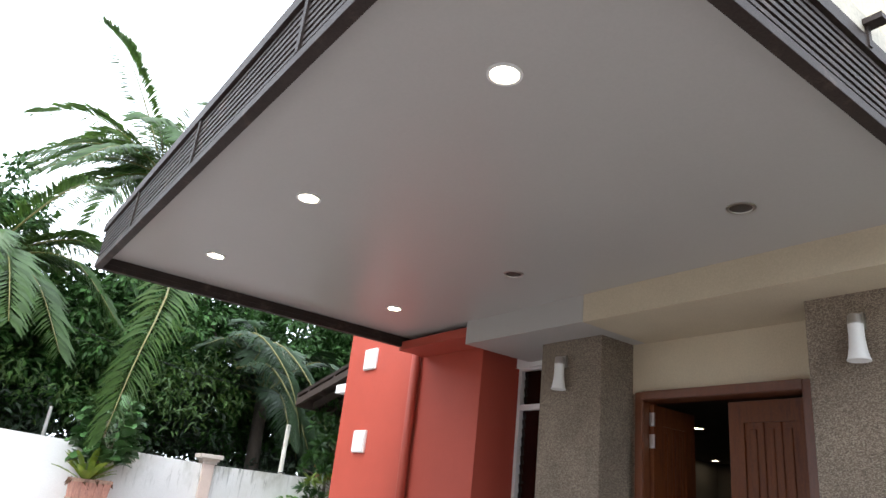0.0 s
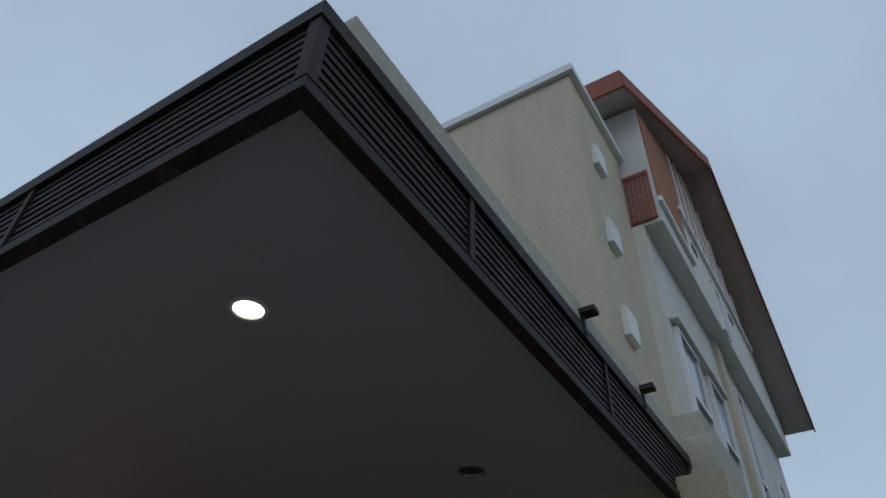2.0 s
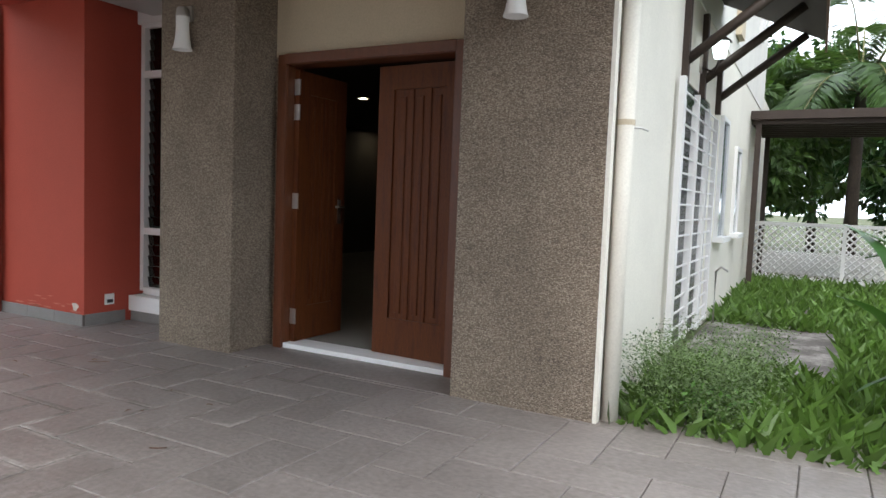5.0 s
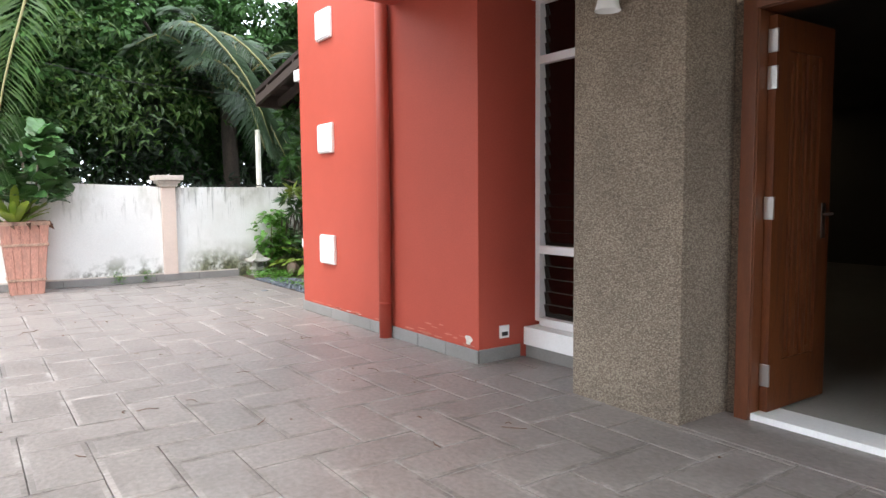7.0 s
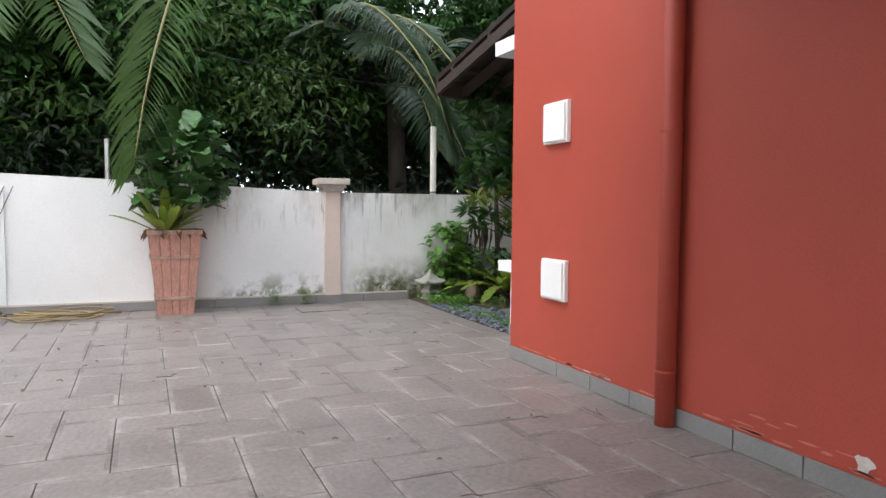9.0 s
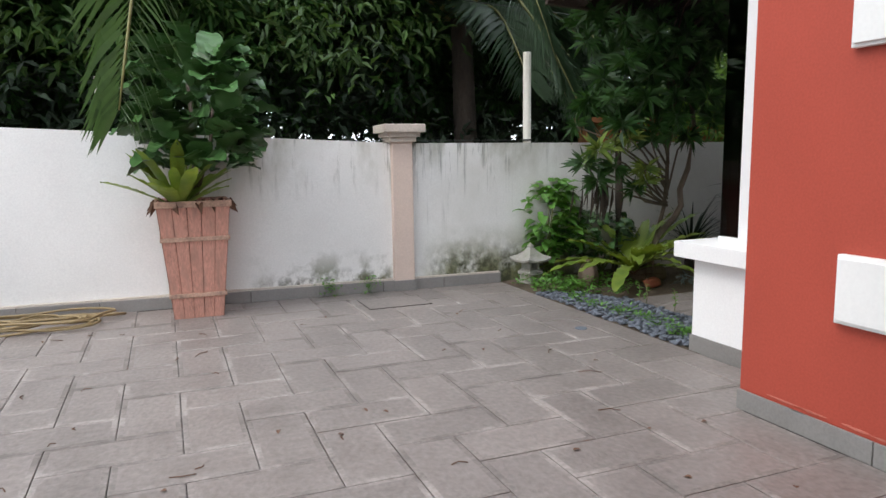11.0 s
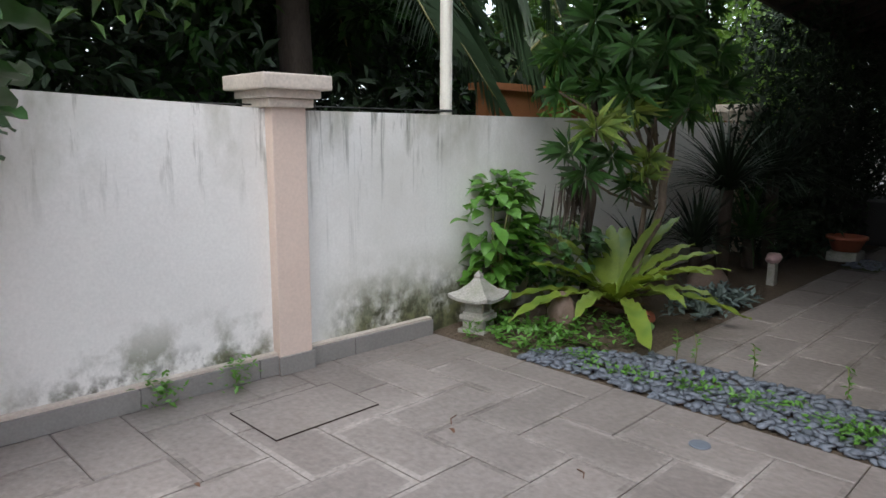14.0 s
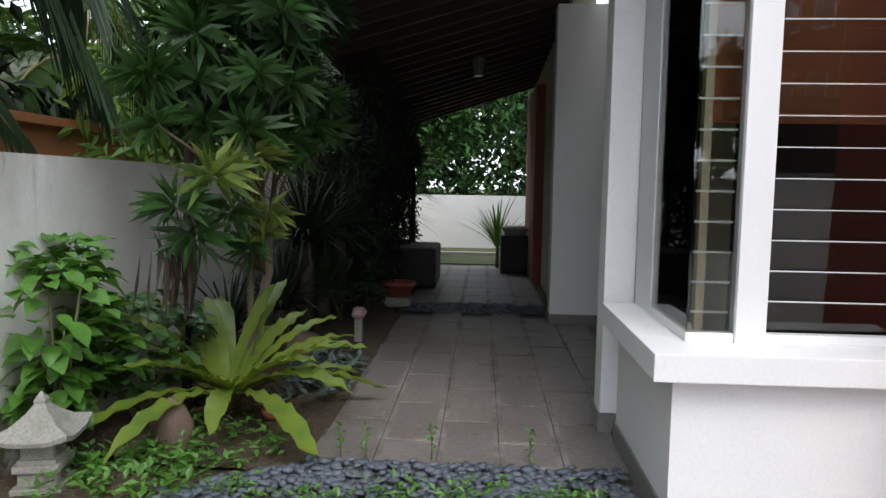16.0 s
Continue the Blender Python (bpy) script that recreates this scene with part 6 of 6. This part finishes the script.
for x, z0, z1 in ((9.6, 0.9, 2.2), (11.2, 0.9, 2.0)):
    w = thing("window_3", "narrow white side window with a projecting sill", "window", (x, 1.86, 0), kind="structure")
    part("glass_pane", boxes((0, 0.5, -0.02, 0, z0, z1)), M_GLASSTOWER, w)
    part("frame", boxes((-0.05, 0, -0.04, 0, z0, z1), (0.5, 0.55, -0.04, 0, z0, z1), (-0.05, 0.55, -0.04, 0, z1, z1 + 0.05)), M_ALU, w)
    part("sill", boxes((-0.1, 0.6, -0.12, 0, z0 - 0.06, z0)), M_WHITE, w)
rear = thing("rear_canopy", "flat dark brown canopy over the rear yard", "canopy", (13, 0, 0))
part("deck", boxes((0, 2.4, -0.75, 1.85, 2.62, 2.75)), M_CANOPY, rear)
part("gutter", boxes((-0.05, 2.4, -0.82, -0.75, 2.64, 2.78)), M_ALU, rear)
for k in range(8):
    part("joist", boxes((0.1 + 0.3 * k, 0.16 + 0.3 * k, -0.7, 1.84, 2.55, 2.62)), M_CANOPY, rear)
for x, y in ((0.1, 1.7), (2.2, 1.7)):
    part("post", boxes((x, x + 0.08, y, y + 0.08, -0.04, 2.55)), M_CANOPY, rear)


def lattice_fence():
    root = thing("lattice_fence", "white diamond lattice fence panel across the side yard", "fence", (14.6, -1.0, 0))
    W, H = 2.85, 1.02
    for y in (0, W / 2, W):
        part("post", boxes((-0.03, 0.03, y - 0.03, y + 0.03, -0.04, H + 0.03)), M_ALU, root)
    for z in (0.04, H - 0.04):
        part("rail", boxes((-0.025, 0.025, 0.03, W - 0.03, z, z + 0.06)), M_ALU, root)
    step = 0.085
    for s in (1, -1):
        k = -H
        while k < W:
            a, b = max(0.0, k), min(W, k + H)
            if b - a > 0.02:
                za, zb = (a - k), (b - k)
                if s < 0:
                    za, zb = H - za, H - zb
                part("slat", tube([(0.008 * s, a, za), (0.008 * s, b, zb)], 0.015, 4), M_ALU, root)
            k += step * 1.41
    return root


lattice_fence()
# weeds and grass beside the pillar
r = rnd(71)
n = 7000
pos = np.stack([r.uniform(5.05, 9.5, n), r.uniform(-1.2, 1.78, n), np.full(n, -0.045)], 1)
keep = ~((pos[:, 0] > 6.85) & (pos[:, 0] < 9.2) & (pos[:, 1] > 0.6))
pos = pos[keep]
far = np.stack([r.uniform(9.2, 14.5, 5000), r.uniform(-1.2, 1.8, 5000), np.full(5000, -0.045)], 1)
pos = np.concatenate([pos, far])
d = unit(np.stack([r.normal(0, 0.35, len(pos)), r.normal(0, 0.35, len(pos)), np.ones(len(pos))], 1))
ln = r.uniform(0.08, 0.26, len(pos))
g = leaves_object("grass", [leaf_cloud(pos, d, ln, np.full(len(pos), 0.0055), r.uniform(-2, 2, len(pos)), 0.4)], M_LEAF_LIGHT, None)
tagged(g, "long green grass and weeds in the side yard", "grass", kind="stuff")
rr = random.Random(17)
weeds("side_weeds", [(5.15 + 1.5 * rr.random() ** 1.4, rr.uniform(0.95, 1.74), -0.03) for _ in range(110)], material("feathery_weed", (0.105, 0.165, 0.055), 0.7, 0.5, 3, 40, 0, island=1.2), 25, "soft feathery green weeds beside the pillar", 0.02, 150, 0.46)
weeds("side_weeds_broad", [(5.25, 1.38, 0), (5.35, 1.3, 0), (5.3, 1.2, 0)], M_LEAF_BUSH, 26, "broad-leaved green weed at the paving edge", 0.045, 44, 0.22)


def heliconia(x, y, seed, n=26, h=1.35):
    root = thing("heliconia", "lush clump of heliconia with long glossy leaves", "plant", (x, y, -0.04), "heliconias")
    r = random.Random(seed)
    me = [broad_leaf(0.62, 0.15, s, 8, 0.03, 0.8) for s in range(3)]
    for m in me:
        m.materials.append(M_LEAF_ROSE)
    for k in range(n):
        a = k * 2.39996
        q = r.uniform(0.05, 0.42)
        b = (q * math.cos(a), q * math.sin(a), 0)
        t = (b[0] * 1.8, b[1] * 1.8, h * r.uniform(0.55, 1.0))
        part("stalk", tube([b, ((b[0] + t[0]) / 2, (b[1] + t[1]) / 2, t[2] * 0.55), t], [0.014, 0.011, 0.006], 5), M_STEM, root)
        for e in range(4):
            o = part("leaf", me[(k + e) % 3], M_LEAF_ROSE, root)
            f = 0.45 + 0.18 * e
            o.matrix_basis = pose(b[0] + (t[0] - b[0]) * f, b[1] + (t[1] - b[1]) * f, t[2] * f, r.uniform(-20, 20), r.uniform(-55, 5), math.degrees(a) + r.uniform(-70, 70) + 180 * (e % 2)) @ Matrix.Scale(r.uniform(0.7, 1.1), 4)


heliconia(5.6, -0.25, 3)
heliconia(6.5, -0.9, 5)
for i, (x, y, h, rad) in enumerate(((20, 2.4, 6.2, 2.2), (24, -1.5, 5.6, 2.4), (22, 5, 7, 2.5), (27, 1, 7.5, 3), (20, -4.0, 4.2, 1.8), (30, -5, 8, 3.5), (24, 9, 7, 3), (21, 12.5, 6.5, 3))):
    tree(x, y, h, rad, 90 + i, M_LEAF_TREE if i % 2 else M_LEAF_LIGHTTREE, "broad-leaved tree with a rounded crown beyond the rear fence", 150, 55, 0.24, 0.05)
palm(19.0, 0.2, 4.0, 20, 3.0, 17, "coconut palm with arching fronds beyond the rear fence", 0.13, 0.75, 0.85, 84)


def neighbour_house(x0, x1, y0, y1, h, ridge, name_label, mat):
    root = thing("neighbour_house", name_label, "house", ((x0 + x1) / 2, (y0 + y1) / 2, -0.05))
    hx, hy = (x1 - x0) / 2, (y1 - y0) / 2
    part("wall", boxes((-hx, hx, -hy, hy, 0, h)), mat, root)
    ov = 0.7
    q = [(-hx - ov, -hy - ov, h - 0.15), (hx + ov, -hy - ov, h - 0.15), (hx + ov, hy + ov, h - 0.15), (-hx - ov, hy + ov, h - 0.15), (-hx * 0.4, 0, ridge), (hx * 0.4, 0, ridge)]
    bm = bmesh.new()
    v = [bm.verts.new(p) for p in q]
    w = [bm.verts.new((a, b, c + 0.14)) for a, b, c in q]
    for f in ((0, 1, 5, 4), (1, 2, 5), (2, 3, 4, 5), (3, 0, 4)):
        bm.faces.new([w[i] for i in f])
        bm.faces.new([v[i] for i in reversed(f)])
    for a, b in ((0, 1), (1, 2), (2, 3), (3, 0)):
        bm.faces.new((v[a], v[b], w[b], w[a]))
    bmesh.ops.recalc_face_normals(bm, faces=bm.faces)
    part("roof", bm, M_ROOFTILE, root, "red-brown hipped tile roof")
    part("soffit", boxes((-hx - ov + 0.02, hx + ov - 0.02, hy + 0.004, hy + ov - 0.02, h - 0.19, h - 0.165), (hx + 0.004, hx + ov - 0.02, -hy - ov, hy + 0.004, h - 0.19, h - 0.165)), M_SOFFIT, root, "pale soffit boards")
    part("downpipe", tube([(hx + ov - 0.1, hy + ov - 0.02, h - 0.2), (hx + ov - 0.1, hy + ov - 0.15, h - 0.38), (hx - 0.1, hy + 0.08, h - 0.62), (hx - 0.1, hy + 0.08, 0.1)], 0.05, 8), M_STEEL, root, "grey downpipe")
    part("gutter", boxes((-hx - ov - 0.1, -hx - ov, -hy - ov, hy + ov, h - 0.18, h - 0.04), (-hx - ov, hx + ov, hy + ov, hy + ov + 0.1, h - 0.18, h - 0.04)), M_STEEL, root)
    for fx in (-0.6, 0.0, 0.6):
        for z in (1.0, 3.6):
            if z + 1.2 < h:
                for side in (-1, 1):
                    wdw = part("window", boxes((fx * hx - 0.6, fx * hx + 0.6, side * hy - 0.03, side * hy + 0.03, z, z + 1.2)), M_GLASSTOWER, root)
                    part("frame", boxes((fx * hx - 0.66, fx * hx - 0.6, side * hy - 0.05, side * hy + 0.05, z - 0.06, z + 1.26), (fx * hx + 0.6, fx * hx + 0.66, side * hy - 0.05, side * hy + 0.05, z - 0.06, z + 1.26), (fx * hx - 0.6, fx * hx + 0.6, side * hy - 0.05, side * hy + 0.05, z - 0.06, z)), M_ALU, wdw)
                    wdw = part("window", boxes((side * hx - 0.03, side * hx + 0.03, fx * hy - 0.6, fx * hy + 0.6, z, z + 1.2)), M_GLASSTOWER, root)
    return root


neighbour_house(9.0, 19.3, -12.5, -4.08, 6.78, 9.2, "white two-storey neighbouring house with a tiled roof", M_WHITE)
neighbour_house(-30, -22, 2.4, 14, 3.9, 5.8, "low orange house with a red roof across the street", M_ORANGE)
neighbour_house(-21, -13, -11, 0.6, 9.2, 11.5, "tall orange-brown house across the street", M_ORANGE)
for i, (x, y) in enumerate(((-16, 3), (-15, 21), (-12, -12), (4, -16))):
    tree(x, y, 6.5, 2.6, 120 + i, M_LEAF_TREE, "street tree behind the viewer", 90, 50, 0.3, 0.25)
# unseen dark wall, added so the lower bay glass reflects something dark
structure("wall_street_added", boxes((-6.2, -6.05, -9, 14, -0.05, 1.5)), M_FASCIA, "unseen dark wall added along the street to darken the bay glass reflection", category="wall")

# ---- slate pebbles, stone by stone ----
def pebble_mesh(seed):
    r = random.Random(seed)
    bm = bmesh.new()
    bmesh.ops.create_icosphere(bm, subdivisions=1, radius=1)
    sx, sy, sz = r.uniform(0.025, 0.042), r.uniform(0.019, 0.028), r.uniform(0.008, 0.012)
    for v in bm.verts:
        k = 1 + 0.18 * noise.noise(v.co * 2 + Vector((seed * 3.1, 0, 0)))
        v.co = Vector((v.co.x * sx * k, v.co.y * sy * k, v.co.z * sz * k))
    for f in bm.faces:
        f.smooth = True
    return bm


peb_meshes = [mesh_of(pebble_mesh(s), "pebble", M_PEBBLE) for s in range(8)]
strip = thing("pebble_strip", "strip of flat blue-grey slate pebbles across the passage mouth", "pebbles", kind="structure")
r = random.Random(11)


def spot():
    y = r.uniform(10.36, 12.25)
    x0 = 5.48 + 0.02 * math.sin(y * 7)
    x1 = 6.06 if y < 11.8 else 6.06 - (y - 11.8) * 0.9
    return r.uniform(x0, x1), y


for k in range(300):
    x, y = spot()
    o = part("pebble", peb_meshes[k % 8], M_PEBBLE, strip)
    o.matrix_basis = pose(x, y, 0.012 + r.uniform(0, 0.012), r.uniform(-14, 14), r.uniform(-14, 14), r.uniform(0, 360))
vs, fs = [], []
for k in range(1300):
    if k < 800:
        x, y = spot()
        z = r.uniform(-0.004, 0.012)
    else:
        x, y, z = r.uniform(9.82, 10.34), r.uniform(10.35, 11.8), r.uniform(0, 0.02)
    m = peb_meshes[k % 8]
    t = pose(x, y, z, r.uniform(-15, 15), r.uniform(-15, 15), r.uniform(0, 360))
    o = len(vs)
    vs += [tuple(t @ v.co) for v in m.vertices]
    fs += [tuple(o + i for i in p.vertices) for p in m.polygons]
soup("small_pebbles", vs, fs, M_PEBBLE, strip, kind="stuff", smooth=True)


# ---- peeling paint at the foot of the red wall ----
def flake(y, z, w, h, seed, mat, label):
    r = random.Random(seed)
    bm = bmesh.new()
    pts = []
    for k in range(14):
        a = 2 * math.pi * k / 14
        q = r.uniform(0.55, 1.0)
        pts.append((-0.0015, w * q * math.cos(a), h * q * math.sin(a)))
    back = [bm.verts.new((0.0, p[1], p[2])) for p in pts]
    front = [bm.verts.new(p) for p in pts]
    bm.faces.new(list(reversed(front)))
    for k in range(14):
        j = (k + 1) % 14
        bm.faces.new((back[k], back[j], front[j], front[k]))
    bmesh.ops.recalc_face_normals(bm, faces=bm.faces)
    o = part("paint_flake", bm, mat)
    o.location = (4.989, y, z)
    return tagged(o, label, "peeling paint", group="paint damage", kind="structure")


M_PLASTER = material("bare_plaster", (0.62, 0.56, 0.5), 0.9, 0.2, 8, 60, 0.3)
M_FADED = material("faded_red_paint", (0.50, 0.16, 0.115), 0.8, 0.25, 12, 60, 0.3)
flake(6.42, 0.155, 0.055, 0.045, 1, M_PLASTER, "bare white plaster where the red paint has flaked off")
pr = random.Random(5)
for k in range(16):
    flake(pr.uniform(6.4, 9.3), 0.112 + pr.uniform(0, 0.006), pr.uniform(0.05, 0.14), pr.uniform(0.005, 0.011), 10 + k, M_FADED, "faded pink edge of blistered red paint")
for k in range(7):
    a = k / 6
    flake(6.5 + 0.55 * a, 0.17 + pr.uniform(-0.03, 0.05), pr.uniform(0.03, 0.08), pr.uniform(0.004, 0.008), 40 + k, M_FADED, "faded pink blister in the red paint")
for k, y in enumerate((8.15, 8.35, 8.55)):
    flake(y, 0.112, 0.06, 0.006, 60 + k, M_PLASTER, "bare white plaster line above the skirting")


# ---- paving, tile by tile: herringbone of 2:1 stone tiles ----
P, GX, GY = 0.284, 2.98, 8.79
pave = thing("pavement", "grey-brown riven stone tiles laid in herringbone", "paving", kind="structure")


def tile_mesh(w, h, name):
    g = 0.0025
    vs, fs = [], []
    for z, e in ((-0.014, 0), (-0.0025, 0), (-0.0008, 0.004), (0.0, 0.026)):
        vs += [(g + e, g + e, z), (w - g - e, g + e, z), (w - g - e, h - g - e, z), (g + e, h - g - e, z)]
    for b in (0, 4, 8):
        for q in range(4):
            r = (q + 1) % 4
            fs.append((b + q, b + r, b + 4 + r, b + 4 + q))
    fs.append((12, 13, 14, 15))
    me = bpy.data.meshes.new(name)
    me.from_pydata(vs, [], fs)
    me.materials.append(M_TILE)
    me.materials.append(M_TILEEDGE)
    for k in range(4, 12):
        me.polygons[k].material_index = 1
    return me


def paved_to(y):
    """How far the paving reaches towards the house at y."""
    if 1.8 < y < 2.75 or 4.55 < y < 5.37:
        return 5.0
    return 4.99 if 6.3 < y < 9.4 else (5.46 if y >= 9.4 else 5.43)


tile_h, tile_v = tile_mesh(2 * P, P, "tile"), tile_mesh(P, 2 * P, "tile")
rest_v, rest_f = [], []
made = 0
rng = random.Random(4)
for i in range(-32, 10):
    for j in range(-63, 17):
        s = (i + j) % 4
        if s not in (0, 2):
            continue
        x, y = GX + i * P, GY + j * P
        w, h = (2 * P, P) if s == 0 else (P, 2 * P)
        x1, y1 = x + w, y + h
        wall_y = 13.22 - 0.045 * x - 0.05
        if y > wall_y or x > 5.5 or y1 < -9 or x1 < -6:
            continue
        xe = max(paved_to(y + 0.01), paved_to(y1 - 0.01))
        if x > xe - 0.03:
            continue
        cx, cy = min(x1, xe), min(y1, wall_y)
        if cx - x < 0.03 or cy - y < 0.03:
            continue
        near = 1.2 < x < 5.2 and 3.2 < y < 12.8 and made < 300 and cx == x1 and cy == y1
        dz = rng.uniform(-0.0015, 0.0015)
        if near:
            o = part("tile", tile_h if s == 0 else tile_v, M_TILE, pave)
            o.location = (x, y, dz)
            made += 1
        else:
            g, k = 0.0025, len(rest_v)
            for zz, e in ((-0.014, 0), (-0.003, 0), (dz, 0.004)):
                rest_v += [(x + g + e, y + g + e, zz), (cx - g - e, y + g + e, zz), (cx - g - e, cy - g - e, zz), (x + g + e, cy - g - e, zz)]
            for b in (0, 4):
                for q in range(4):
                    r = (q + 1) % 4
                    rest_f.append((k + b + q, k + b + r, k + b + 4 + r, k + b + 4 + q))
            rest_f.append((k + 8, k + 9, k + 10, k + 11))
M_TILEREST = material("paving_stone_rest", (0.243, 0.212, 0.196), 0.45, 0.42, 2.2, 38, 0.6, second=(0.165, 0.143, 0.132), island=0.2, patch=(0.42, 0.64), stretch=(1, 0.7, 1), depth=0.006)
soup("far_tiles", rest_v, rest_f, M_TILEREST, pave, kind="stuff")

# passage floor: larger tiles in running rows
pave2 = thing("passage_pavement", "grey stone tiles in staggered rows along the side passage", "paving", kind="structure")
tile_p, tile_q = tile_mesh(0.60, 0.2925, "tile"), tile_mesh(0.30, 0.2925, "tile")
for r in range(-2, 5):
    for k in range(7):
        x = 6.06 + 0.6 * k - (0.3 if r % 2 else 0.0)
        if r < 0 and x < 6.75:
            continue
        if x < 6.0 and r % 2:
            o = part("tile", tile_q, M_TILE, pave2)
            o.location = (6.06, 10.30 + 0.2925 * r, 0)
        elif x < 9.5:
            o = part("tile", tile_p, M_TILE, pave2)
            o.location = (x, 10.30 + 0.2925 * r, 0)
    for k in range(6 if r >= 0 else 0):
        o = part("tile", tile_p, M_TILE, pave2)
        o.location = (10.38 + 0.6 * k, 10.32 + 0.2925 * r, 0)
